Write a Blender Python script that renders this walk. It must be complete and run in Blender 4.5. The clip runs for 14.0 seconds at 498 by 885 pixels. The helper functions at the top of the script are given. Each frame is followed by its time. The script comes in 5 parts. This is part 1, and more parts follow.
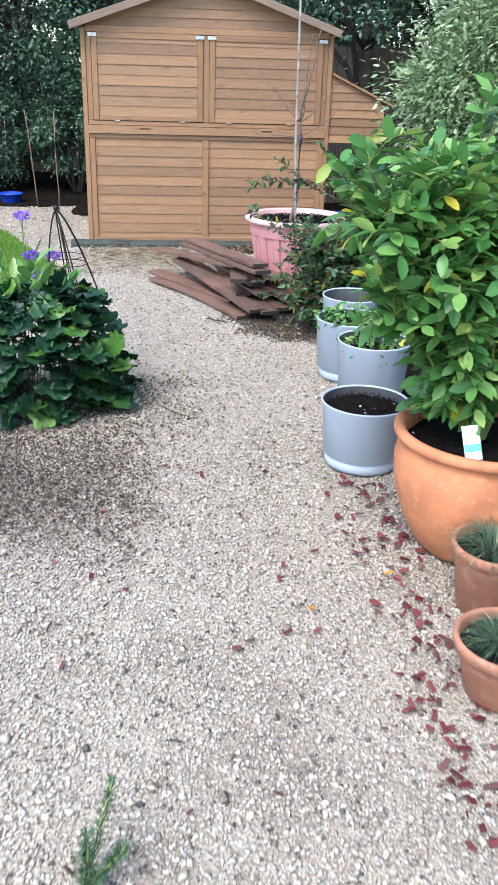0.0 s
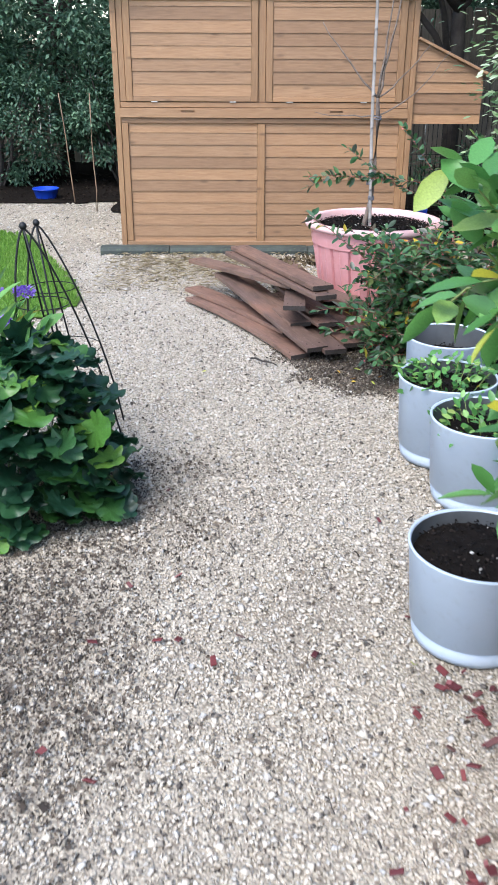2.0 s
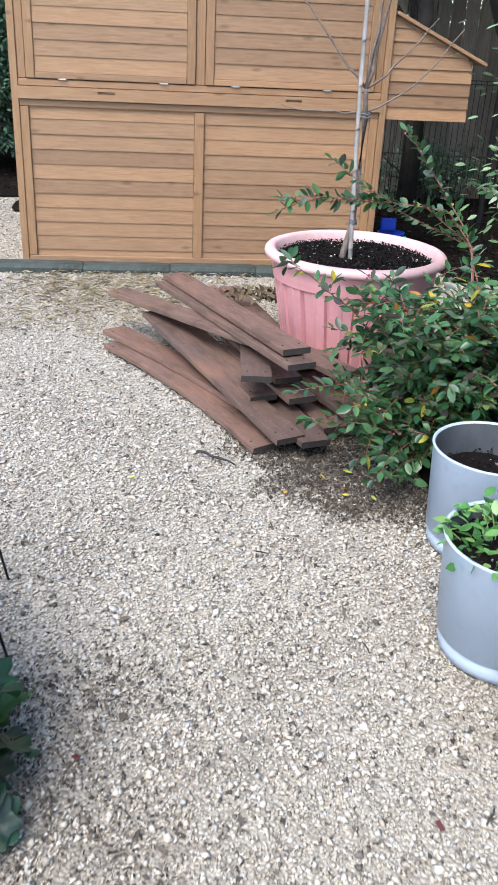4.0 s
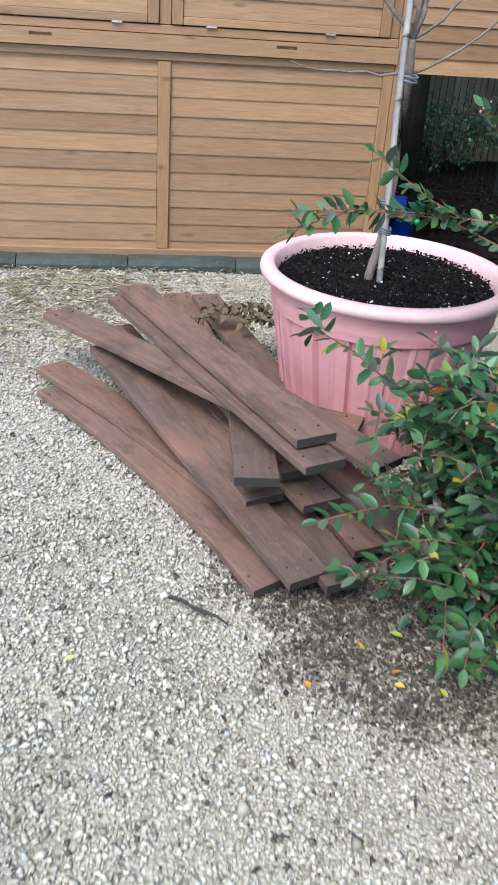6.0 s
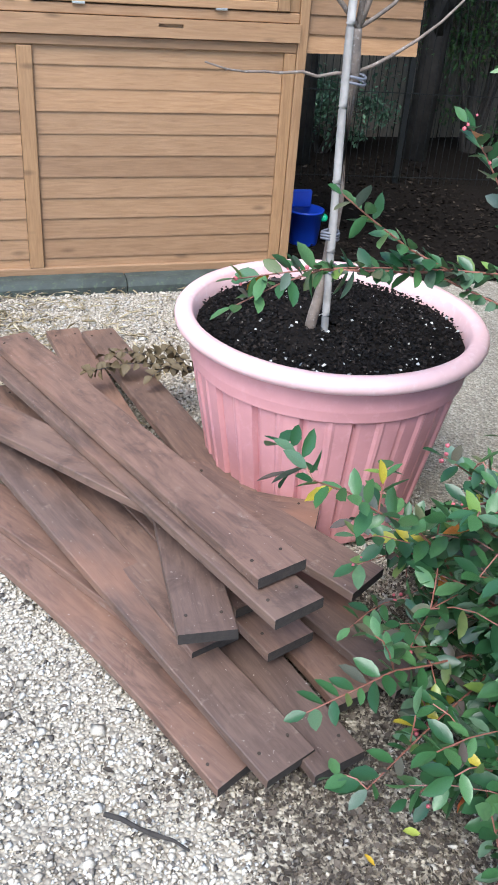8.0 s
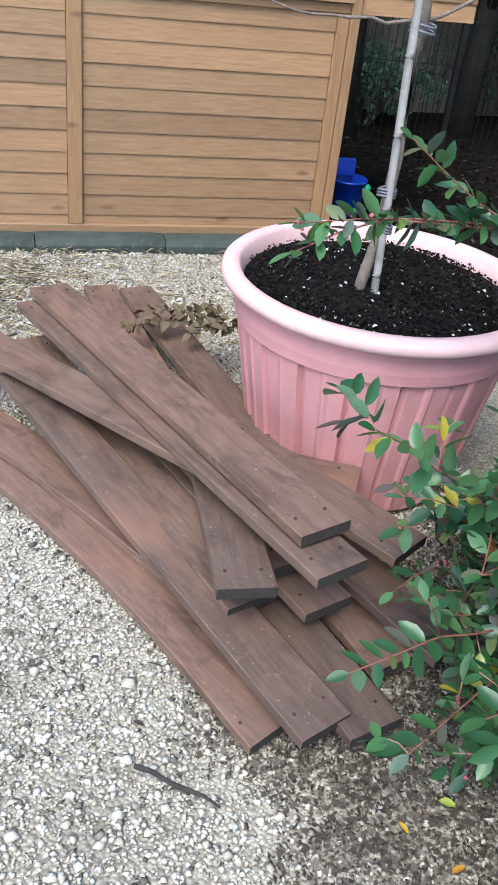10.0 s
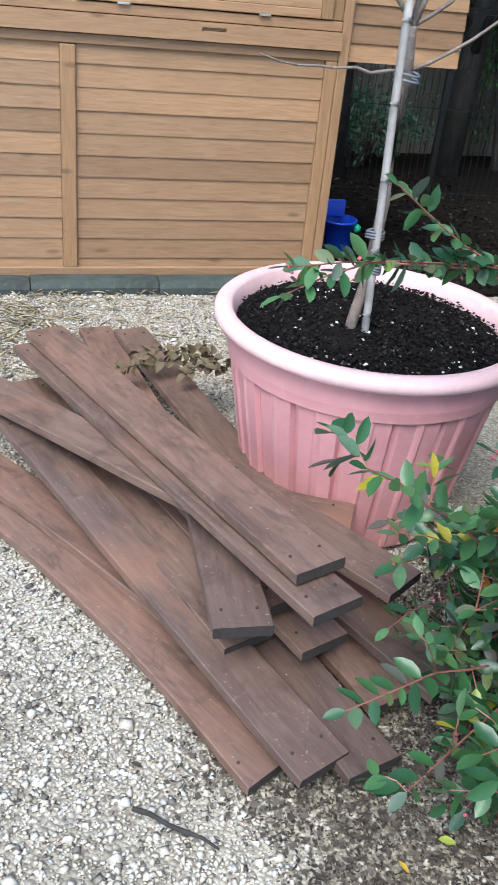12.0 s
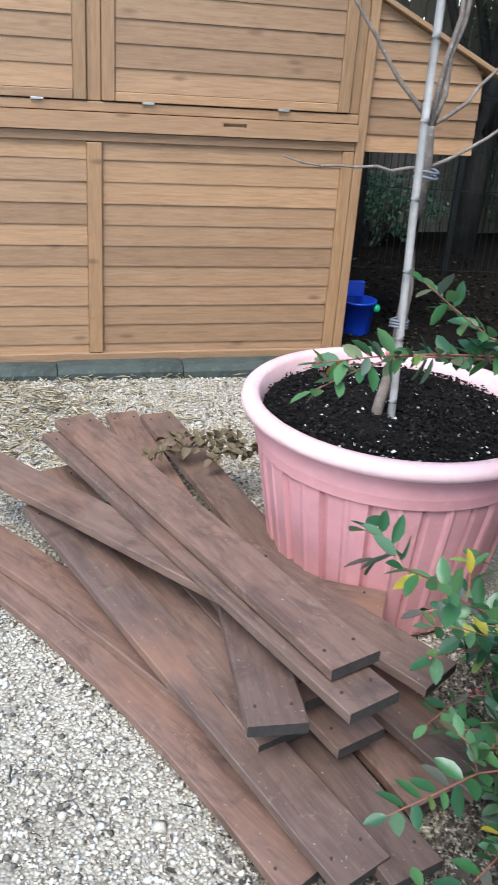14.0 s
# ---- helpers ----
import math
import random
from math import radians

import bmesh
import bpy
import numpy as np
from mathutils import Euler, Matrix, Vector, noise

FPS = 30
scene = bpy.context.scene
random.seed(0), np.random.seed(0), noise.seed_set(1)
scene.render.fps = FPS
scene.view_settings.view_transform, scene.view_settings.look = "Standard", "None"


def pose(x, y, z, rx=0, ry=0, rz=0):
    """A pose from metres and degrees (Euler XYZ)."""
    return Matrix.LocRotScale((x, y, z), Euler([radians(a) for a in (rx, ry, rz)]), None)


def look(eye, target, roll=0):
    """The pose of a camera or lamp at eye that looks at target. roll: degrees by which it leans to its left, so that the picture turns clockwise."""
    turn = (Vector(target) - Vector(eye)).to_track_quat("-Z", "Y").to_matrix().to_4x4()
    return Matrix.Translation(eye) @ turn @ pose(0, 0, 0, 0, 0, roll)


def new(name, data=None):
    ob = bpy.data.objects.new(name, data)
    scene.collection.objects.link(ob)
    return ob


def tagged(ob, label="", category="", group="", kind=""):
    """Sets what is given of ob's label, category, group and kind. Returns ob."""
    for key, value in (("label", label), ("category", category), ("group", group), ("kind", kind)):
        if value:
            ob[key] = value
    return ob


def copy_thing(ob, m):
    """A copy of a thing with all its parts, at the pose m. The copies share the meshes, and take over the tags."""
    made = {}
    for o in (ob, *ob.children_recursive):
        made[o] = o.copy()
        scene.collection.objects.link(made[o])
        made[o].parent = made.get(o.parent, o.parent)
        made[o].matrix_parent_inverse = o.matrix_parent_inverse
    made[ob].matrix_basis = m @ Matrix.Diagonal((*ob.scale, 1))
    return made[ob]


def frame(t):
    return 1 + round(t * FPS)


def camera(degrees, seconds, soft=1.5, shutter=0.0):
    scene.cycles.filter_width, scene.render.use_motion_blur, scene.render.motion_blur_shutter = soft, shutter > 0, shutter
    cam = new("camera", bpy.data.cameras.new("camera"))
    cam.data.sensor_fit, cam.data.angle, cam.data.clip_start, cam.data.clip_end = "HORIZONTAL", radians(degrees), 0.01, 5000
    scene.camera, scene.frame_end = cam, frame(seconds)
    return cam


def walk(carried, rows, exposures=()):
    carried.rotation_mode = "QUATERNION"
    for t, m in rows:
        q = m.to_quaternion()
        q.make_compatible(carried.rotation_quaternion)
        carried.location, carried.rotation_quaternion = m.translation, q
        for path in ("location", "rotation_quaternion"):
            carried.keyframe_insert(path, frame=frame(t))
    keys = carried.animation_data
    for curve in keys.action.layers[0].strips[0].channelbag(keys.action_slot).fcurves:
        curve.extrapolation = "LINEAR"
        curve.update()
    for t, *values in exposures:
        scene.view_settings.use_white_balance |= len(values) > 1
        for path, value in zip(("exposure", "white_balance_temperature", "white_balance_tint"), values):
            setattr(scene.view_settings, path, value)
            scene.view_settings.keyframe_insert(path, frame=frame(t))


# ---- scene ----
cam = camera(32.5, 14.0, shutter=0.3)
PATH = [
    (0, (0.559, -9.375, 1.798), (0.753, -7.555, 0.992), 1.8),
    (0.5, (0.689, -8.909, 1.74), (0.822, -7.088, 0.924), 1.5),
    (1, (0.808, -8.53, 1.682), (0.949, -6.715, 0.854), 3.0),
    (1.5, (0.867, -8.168, 1.683), (0.906, -6.358, 0.834), 1.0),
    (2, (0.801, -7.747, 1.675), (0.828, -5.933, 0.835), 0.3),
    (2.5, (0.865, -7.42, 1.681), (0.762, -5.621, 0.813), 1.9),
    (3, (0.731, -7.016, 1.658), (0.719, -5.17, 0.889), 0.9),
    (3.5, (0.709, -6.578, 1.64), (0.843, -4.757, 0.824), 1.8),
    (6, (0.742, -4.84, 1.581), (1.046, -3.128, 0.594), 4.3),
    (6.5, (0.805, -4.508, 1.58), (1.057, -2.788, 0.589), 1.8),
    (7, (0.8, -4.244, 1.594), (1.216, -2.513, 0.682), 3.9),
    (7.5, (0.772, -4.114, 1.6), (1.338, -2.473, 0.607), 3.9),
    (10, (0.688, -4.054, 1.507), (1.209, -2.454, 0.427), 6.9),
    (10.5, (0.687, -4.057, 1.516), (1.241, -2.44, 0.479), 7.3),
    (11, (0.689, -4.058, 1.531), (1.2, -2.397, 0.541), 7.6),
    (11.5, (0.692, -4.066, 1.526), (1.179, -2.404, 0.525), 6.4),
    (12, (0.686, -4.071, 1.525), (1.221, -2.428, 0.518), 6.1),
    (12.5, (0.707, -4.085, 1.544), (1.338, -2.398, 0.674), 6.1),
    (13, (0.699, -4.087, 1.544), (1.288, -2.393, 0.658), 4.2),
    (13.5, (0.692, -4.092, 1.553), (1.273, -2.383, 0.691), 4.6),
    (14, (0.664, -4.049, 1.569), (1.162, -2.316, 0.704), 4.3),
]
walk(cam, [(t, look(eye, target, roll)) for t, eye, target, roll in PATH],
     exposures=[(0.0, 1.67, 6350, 10), (4.0, 1.65, 6350, 9), (6.2, 1.55, 6120, 4), (7.0, 1.56, 6120, 4), (7.5, 1.80, 6120, 7), (9.8, 1.62, 6100, 4), (14.0, 1.67, 6080, 4)])

# ---- light: an overcast day under trees ----
world = bpy.data.worlds.new("world")
scene.world = world
world.use_nodes = True
wn = world.node_tree
sky = wn.nodes.new("ShaderNodeTexSky")
sky.sky_type = "NISHITA"
sky.sun_disc = False
sky.sun_elevation = radians(56)
sky.sun_rotation = radians(215)
sky.air_density = 1.0
sky.dust_density = 1.0
wn.links.new(sky.outputs[0], wn.nodes["Background"].inputs[0])
wn.nodes["Background"].inputs[1].default_value = 0.15
sun_data = bpy.data.lights.new("sun", "SUN")
sun_data.energy = 1.5
sun_data.angle = radians(35)
sun_data.color = (1.0, 0.97, 0.93)
sun = new("sun", sun_data)
sun.matrix_world = look((-3.6, -5.2, 9.5), (0, 0, 0))


# ---- materials ----
def ramp(nt, fac, stops):
    n = nt.nodes.new("ShaderNodeValToRGB")
    el = n.color_ramp.elements
    while len(el) < len(stops):
        el.new(0.5)
    for e, (p, c) in zip(el, stops):
        e.position, e.color = p, (*c, 1)
    nt.links.new(fac, n.inputs[0])
    return n.outputs[0]


def mixc(nt, fac, a, b, mode="MIX"):
    n = nt.nodes.new("ShaderNodeMix")
    n.data_type, n.blend_type = "RGBA", mode
    for sock, v in ((n.inputs[0], fac), (n.inputs[6], a), (n.inputs[7], b)):
        if hasattr(v, "links"):
            nt.links.new(v, sock)
        elif isinstance(v, tuple):
            sock.default_value = (*v, 1)
        else:
            sock.default_value = v
    return n.outputs[2]


def coords(nt, scale=(1, 1, 1), shift=None):
    tc = nt.nodes.new("ShaderNodeTexCoord")
    mp = nt.nodes.new("ShaderNodeMapping")
    mp.inputs[3].default_value = scale
    nt.links.new(tc.outputs[3], mp.inputs[0])
    if shift is not None:
        v = nt.nodes.new("ShaderNodeVectorMath")
        v.operation = "SCALE"
        v.inputs[0].default_value = (13.0, 7.0, 5.0)
        nt.links.new(shift, v.inputs[3])
        nt.links.new(v.outputs[0], mp.inputs[1])
    return mp.outputs[0]


def noise_tex(nt, vec, scale, detail=5.0, rough=0.6, distort=0.0):
    n = nt.nodes.new("ShaderNodeTexNoise")
    n.inputs["Scale"].default_value = scale
    n.inputs["Detail"].default_value = detail
    n.inputs["Roughness"].default_value = rough
    n.inputs["Distortion"].default_value = distort
    nt.links.new(vec, n.inputs["Vector"])
    return n.outputs["Fac"]


def bump(nt, height, strength, distance, bsdf):
    b = nt.nodes.new("ShaderNodeBump")
    b.inputs["Strength"].default_value = strength
    b.inputs["Distance"].default_value = distance
    nt.links.new(height, b.inputs["Height"])
    nt.links.new(b.outputs[0], bsdf.inputs["Normal"])


def material(name, rough=0.6, metal=0.0, spec=0.5):
    m = bpy.data.materials.new(name)
    m.use_nodes = True
    b = m.node_tree.nodes["Principled BSDF"]
    b.inputs["Roughness"].default_value = rough
    b.inputs["Metallic"].default_value = metal
    b.inputs["Specular IOR Level"].default_value = spec
    return m, m.node_tree, b


def object_random(nt):
    return nt.nodes.new("ShaderNodeObjectInfo").outputs["Random"]


def island_random(nt):
    return nt.nodes.new("ShaderNodeNewGeometry").outputs["Random Per Island"]


def timber(name, light, dark, stretch, tint_lo, tint_hi, rough=0.6, knots=True, wear=0.0):
    m, nt, b = material(name, rough)
    rnd = object_random(nt)
    v = coords(nt, stretch, rnd)
    grain = noise_tex(nt, v, 6.0, 8.0, 0.65, 0.6)
    col = ramp(nt, grain, [(0.3, dark), (0.62, light)])
    tint = ramp(nt, rnd, [(0.0, tint_lo), (0.5, (1, 1, 1)), (1.0, tint_hi)])
    col = mixc(nt, 1.0, col, tint, "MULTIPLY")
    big = noise_tex(nt, coords(nt, (1, 1, 1), rnd), 3.0, 3.0)
    col = mixc(nt, ramp(nt, big, [(0.35, (0, 0, 0)), (0.7, (0.3, 0.3, 0.3))]), col, dark)
    if knots:
        vor = nt.nodes.new("ShaderNodeTexVoronoi")
        vor.inputs["Scale"].default_value = 1.0
        nt.links.new(coords(nt, (3.2, 9.0, 9.0), rnd), vor.inputs["Vector"])
        k = ramp(nt, vor.outputs["Distance"], [(0.05, (0.6, 0.6, 0.6)), (0.15, (0, 0, 0))])
        col = mixc(nt, k, col, tuple(0.42 * c for c in dark))
    if wear:
        w = noise_tex(nt, coords(nt, (1, 1, 1), rnd), 22.0, 6.0, 0.7)
        col = mixc(nt, ramp(nt, w, [(0.6, (0, 0, 0)), (0.75, (wear, wear, wear))]), col, (0.30, 0.235, 0.19))
        blot = noise_tex(nt, coords(nt, (2.5, 1, 2.5), rnd), 5.0, 6.0, 0.7, 0.8)
        col = mixc(nt, ramp(nt, blot, [(0.5, (0, 0, 0)), (0.66, (0.7, 0.7, 0.7))]), col, tuple(0.5 * c for c in dark))
        rust = noise_tex(nt, coords(nt, (1, 0.5, 1), rnd), 4.0, 4.0, 0.6)
        col = mixc(nt, ramp(nt, rust, [(0.55, (0, 0, 0)), (0.72, (0.55, 0.55, 0.55))]), col, (0.27, 0.135, 0.085))
        speck = noise_tex(nt, coords(nt, (1, 1, 1), rnd), 110.0, 2.0, 0.5)
        col = mixc(nt, ramp(nt, speck, [(0.72, (0, 0, 0)), (0.76, (0.7, 0.7, 0.7))]), col, (0.42, 0.37, 0.33))
    nt.links.new(col, b.inputs["Base Color"])
    bump(nt, grain, 0.35, 0.004, b)
    return m


coop_wood = timber("coop_wood", (0.318, 0.186, 0.100), (0.222, 0.121, 0.060), (1.2, 14, 14), (0.76, 0.74, 0.74), (1.2, 1.16, 1.1))
coop_wood_up = timber("coop_wood_upright", (0.305, 0.176, 0.090), (0.215, 0.114, 0.055), (14, 14, 1.2), (0.85, 0.84, 0.8), (1.08, 1.06, 1.0))
plank_wood = timber("plank_wood", (0.198, 0.119, 0.087), (0.106, 0.063, 0.048), (10, 1.0, 10), (0.68, 0.72, 0.76), (1.16, 1.06, 1.02), 0.55, True, 0.55)
end_grain = timber("plank_end_grain", (0.045, 0.034, 0.029), (0.02, 0.016, 0.014), (12, 12, 12), (0.8, 0.8, 0.8), (1.1, 1.1, 1.1), 0.85, False)
barge_wood = timber("barge_wood", (0.24, 0.175, 0.125), (0.15, 0.105, 0.075), (1.2, 14, 14), (0.85, 0.85, 0.85), (1.1, 1.1, 1.1), 0.75, False)
fence_wood = timber("fence_wood", (0.19, 0.16, 0.125), (0.09, 0.076, 0.062), (12, 12, 1.0), (0.7, 0.72, 0.72), (1.2, 1.2, 1.2), 0.8, False)


def plain(name, colour, rough=0.5, metal=0.0, vary=0.25, scale=8.0, bump_d=0.002, fine=60.0, dirt=None):
    m, nt, b = material(name, rough, metal)
    v = coords(nt)
    n1, n2 = noise_tex(nt, v, scale, 6.0), noise_tex(nt, v, fine, 4.0)
    dark = tuple(c * (1 - vary) for c in colour)
    col = ramp(nt, n1, [(0.35, dark), (0.65, colour)])
    if dirt:
        col = mixc(nt, ramp(nt, n2, [(0.55, (0, 0, 0)), (0.72, (0.6, 0.6, 0.6))]), col, dirt)
    nt.links.new(col, b.inputs["Base Color"])
    bump(nt, n2, 0.3, bump_d, b)
    return m


pink_plastic = plain("pink_plastic", (0.62, 0.285, 0.285), 0.42, 0, 0.14, 5.0, 0.0008, 40.0, (0.62, 0.31, 0.32))
pink_rim = plain("pink_rim_plastic", (0.72, 0.45, 0.435), 0.45, 0, 0.14, 6.0, 0.0008, 30.0, (0.75, 0.58, 0.57))
grey_plastic = plain("grey_plastic", (0.44, 0.51, 0.60), 0.38, 0, 0.10, 4.0, 0.0006, 30.0, (0.36, 0.41, 0.47))
# dark grey for the grey pots' inside: their shade put into the colour
inside_shade = plain("pot_inside_shade", (0.08, 0.085, 0.09), 0.6, 0, 0.3)
terracotta = plain("terracotta", (0.60, 0.225, 0.10), 0.75, 0, 0.36, 6.0, 0.0015, 30.0, (0.62, 0.32, 0.20))
terracotta_old = plain("weathered_terracotta", (0.46, 0.20, 0.12), 0.8, 0, 0.35, 6.0, 0.002, 24.0, (0.48, 0.32, 0.24))
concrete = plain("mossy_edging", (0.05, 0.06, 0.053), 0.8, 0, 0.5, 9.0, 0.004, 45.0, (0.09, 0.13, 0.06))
blue_plastic = plain("blue_plastic", (0.012, 0.06, 0.52), 0.35, 0, 0.15)
green_plastic = plain("green_plastic", (0.02, 0.45, 0.22), 0.35, 0, 0.1)
zinc = plain("zinc", (0.62, 0.64, 0.66), 0.35, 0.9, 0.2)
black_iron = plain("black_wire", (0.012, 0.013, 0.013), 0.5, 0.3, 0.3)
# dark brown that stands in for the shade in gaps and holes
gap_shade = plain("interior_shade", (0.05, 0.035, 0.025), 0.9, 0, 0.3)
bark = plain("bark", (0.20, 0.15, 0.12), 0.8, 0, 0.5, 20.0, 0.003, 90.0, (0.34, 0.30, 0.27))
dark_bark = plain("dark_bark", (0.055, 0.045, 0.038), 0.9, 0, 0.5, 9.0, 0.02, 40.0)
cane = plain("bamboo_cane", (0.36, 0.325, 0.30), 0.65, 0, 0.5, 9.0, 0.001, 70.0)
dry_cane = plain("dry_cane", (0.25, 0.17, 0.11), 0.7, 0, 0.3)
stem_red = plain("reddish_stem", (0.26, 0.10, 0.07), 0.55, 0, 0.3)
stem_green = plain("green_stem", (0.20, 0.26, 0.07), 0.55, 0, 0.3)
stalk_dark = plain("dark_stalk", (0.04, 0.075, 0.025), 0.6, 0, 0.3)
tie_mat = plain("grey_tie", (0.13, 0.13, 0.15), 0.6, 0, 0.2)
paper = plain("tag_paper", (0.74, 0.80, 0.78), 0.4, 0, 0.05)
tag_teal = plain("tag_teal", (0.16, 0.52, 0.45), 0.4, 0, 0.08)
roof_felt = plain("roof_timber", (0.20, 0.145, 0.10), 0.8, 0, 0.35, 10.0, 0.002)


def soil_material():
    m, nt, b = material("potting_soil", 0.9, 0, 0.2)
    v = coords(nt)
    rnd = island_random(nt)
    col = ramp(nt, rnd, [(0.0, (0.003, 0.0025, 0.0025)), (0.6, (0.007, 0.0055, 0.005)), (0.85, (0.014, 0.010, 0.008)), (0.975, (0.04, 0.03, 0.024)), (0.985, (0.5, 0.48, 0.45)), (1.0, (0.6, 0.58, 0.55))])
    nt.links.new(col, b.inputs["Base Color"])
    bump(nt, noise_tex(nt, v, 120.0, 4.0), 0.6, 0.006, b)
    return m


soil = soil_material()
soil_base = plain("soil_base", (0.010, 0.0075, 0.006), 0.9, 0, 0.5, 25.0, 0.01, 140.0)


soil_base.node_tree.nodes["Principled BSDF"].inputs["Specular IOR Level"].default_value = 0.1


def ground_material():
    m, nt, b = material("gravelly_ground", 0.9)
    v = coords(nt)
    vor = nt.nodes.new("ShaderNodeTexVoronoi")
    vor.inputs["Scale"].default_value = 95.0
    nt.links.new(v, vor.inputs["Vector"])
    stones = ramp(nt, vor.outputs["Color"], [(0.0, (0.24, 0.20, 0.155)), (0.4, (0.40, 0.35, 0.275)), (0.75, (0.50, 0.445, 0.355)), (1.0, (0.60, 0.545, 0.455))])
    gaps = ramp(nt, vor.outputs["Distance"], [(0.35, (0, 0, 0)), (0.8, (0.7, 0.7, 0.7))])
    col = mixc(nt, gaps, stones, (0.22, 0.185, 0.145))
    dirt = noise_tex(nt, v, 1.6, 6.0, 0.65)
    col = mixc(nt, ramp(nt, dirt, [(0.46, (0, 0, 0)), (0.68, (0.6, 0.6, 0.6))]), col, (0.15, 0.12, 0.09))
    nt.links.new(col, b.inputs["Base Color"])
    bump(nt, vor.outputs["Distance"], 0.7, -0.012, b)
    return m


def island_ramp(name, stops, rough=0.7, fine=150.0, bump_d=0.001, translucent=0.0, by_object=False, spec=0.5):
    m, nt, b = material(name, rough, 0, spec)
    rnd = object_random(nt) if by_object else island_random(nt)
    col = ramp(nt, rnd, stops)
    n = noise_tex(nt, coords(nt), fine, 4.0)
    col = mixc(nt, ramp(nt, n, [(0.35, (0, 0, 0)), (0.75, (0.4, 0.4, 0.4))]), col, tuple(0.5 * c for c in stops[0][1]))
    nt.links.new(col, b.inputs["Base Color"])
    bump(nt, n, 0.3, bump_d, b)
    if translucent:
        tr = nt.nodes.new("ShaderNodeBsdfTranslucent")
        nt.links.new(col, tr.inputs[0])
        mx = nt.nodes.new("ShaderNodeMixShader")
        mx.inputs[0].default_value = translucent
        out = nt.nodes["Material Output"]
        nt.links.new(b.outputs[0], mx.inputs[1])
        nt.links.new(tr.outputs[0], mx.inputs[2])
        nt.links.new(mx.outputs[0], out.inputs[0])
    return m


gravel_mat = island_ramp("gravel_stones", [(0.0, (0.06, 0.05, 0.043)), (0.06, (0.20, 0.17, 0.14)), (0.16, (0.43, 0.375, 0.295)), (0.5, (0.555, 0.485, 0.395)), (0.80, (0.62, 0.55, 0.455)), (0.92, (0.42, 0.40, 0.37)), (1.0, (0.72, 0.68, 0.60))], 0.75, 260.0)
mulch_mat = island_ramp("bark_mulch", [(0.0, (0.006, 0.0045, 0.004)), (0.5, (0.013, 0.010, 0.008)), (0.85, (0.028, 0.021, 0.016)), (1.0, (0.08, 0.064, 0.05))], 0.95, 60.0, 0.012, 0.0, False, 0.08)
straw_mat = island_ramp("dry_straw", [(0.0, (0.25, 0.19, 0.10)), (0.6, (0.46, 0.38, 0.23)), (1.0, (0.60, 0.52, 0.36))], 0.7, 80.0)
grass_mat = island_ramp("grass_blades", [(0.0, (0.11, 0.24, 0.03)), (0.6, (0.19, 0.38, 0.05)), (1.0, (0.33, 0.50, 0.12))], 0.55, 60.0, 0.0005, 0.3)
bay_stops = [(0.0, (0.06, 0.18, 0.04)), (0.4, (0.10, 0.28, 0.07)), (0.8, (0.19, 0.39, 0.10)), (0.94, (0.34, 0.49, 0.13)), (0.965, (0.52, 0.44, 0.03)), (1.0, (0.09, 0.24, 0.09))]
bay_leaf_mat = island_ramp("bay_leaf", bay_stops, 0.38, 30.0, 0.001, 0.25, True)
bay_bulk_mat = island_ramp("bay_leaves_inner", bay_stops, 0.38, 30.0, 0.001, 0.25)
shrub_stops = [(0.0, (0.022, 0.070, 0.028)), (0.35, (0.045, 0.125, 0.042)), (0.70, (0.095, 0.20, 0.070)), (0.82, (0.12, 0.175, 0.12)), (0.90, (0.11, 0.075, 0.070)), (0.97, (0.18, 0.29, 0.06)), (0.993, (0.52, 0.36, 0.03)), (1.0, (0.55, 0.12, 0.04))]
shrub_leaf_mat = island_ramp("shrub_leaf", shrub_stops, 0.33, 40.0, 0.0008, 0.2, True)
shrub_bulk_mat = island_ramp("shrub_leaves_inner", shrub_stops, 0.35, 40.0, 0.0008, 0.2)
heuch_stops = [(0.0, (0.008, 0.034, 0.018)), (0.45, (0.016, 0.062, 0.028)), (0.78, (0.030, 0.10, 0.034)), (0.92, (0.07, 0.19, 0.03)), (1.0, (0.16, 0.31, 0.05))]
heuch_mat = island_ramp("lobed_leaf", heuch_stops, 0.4, 25.0, 0.002, 0.22, True)
heuch_bulk = island_ramp("lobed_leaves_inner", heuch_stops, 0.4, 25.0, 0.002, 0.22)
hedge_mat = island_ramp("hedge_leaves", [(0.0, (0.09, 0.17, 0.07)), (0.5, (0.20, 0.31, 0.13)), (0.85, (0.36, 0.46, 0.25)), (1.0, (0.52, 0.60, 0.42))], 0.42, 30.0, 0.001, 0.22)
tree_mat = island_ramp("tree_leaves", [(0.0, (0.024, 0.06, 0.036)), (0.5, (0.06, 0.135, 0.08)), (0.85, (0.12, 0.23, 0.135)), (1.0, (0.2, 0.33, 0.2))], 0.55, 20.0, 0.001, 0.15)
ivy_mat = island_ramp("ivy_leaves", [(0.0, (0.02, 0.06, 0.02)), (0.6, (0.05, 0.13, 0.035)), (1.0, (0.13, 0.25, 0.06))], 0.45, 30.0, 0.001, 0.2)
litter_mat = island_ramp("red_chip", [(0.0, (0.08, 0.014, 0.015)), (0.5, (0.16, 0.030, 0.032)), (0.8, (0.22, 0.055, 0.055)), (1.0, (0.09, 0.05, 0.038))], 0.5, 60.0, 0.001, 0.1, True)
yellow_leaf_mat = island_ramp("yellow_fallen_leaf", [(0.0, (0.55, 0.20, 0.02)), (0.5, (0.62, 0.42, 0.04)), (1.0, (0.40, 0.50, 0.10))], 0.5, 60.0, 0.001, 0.1, True)
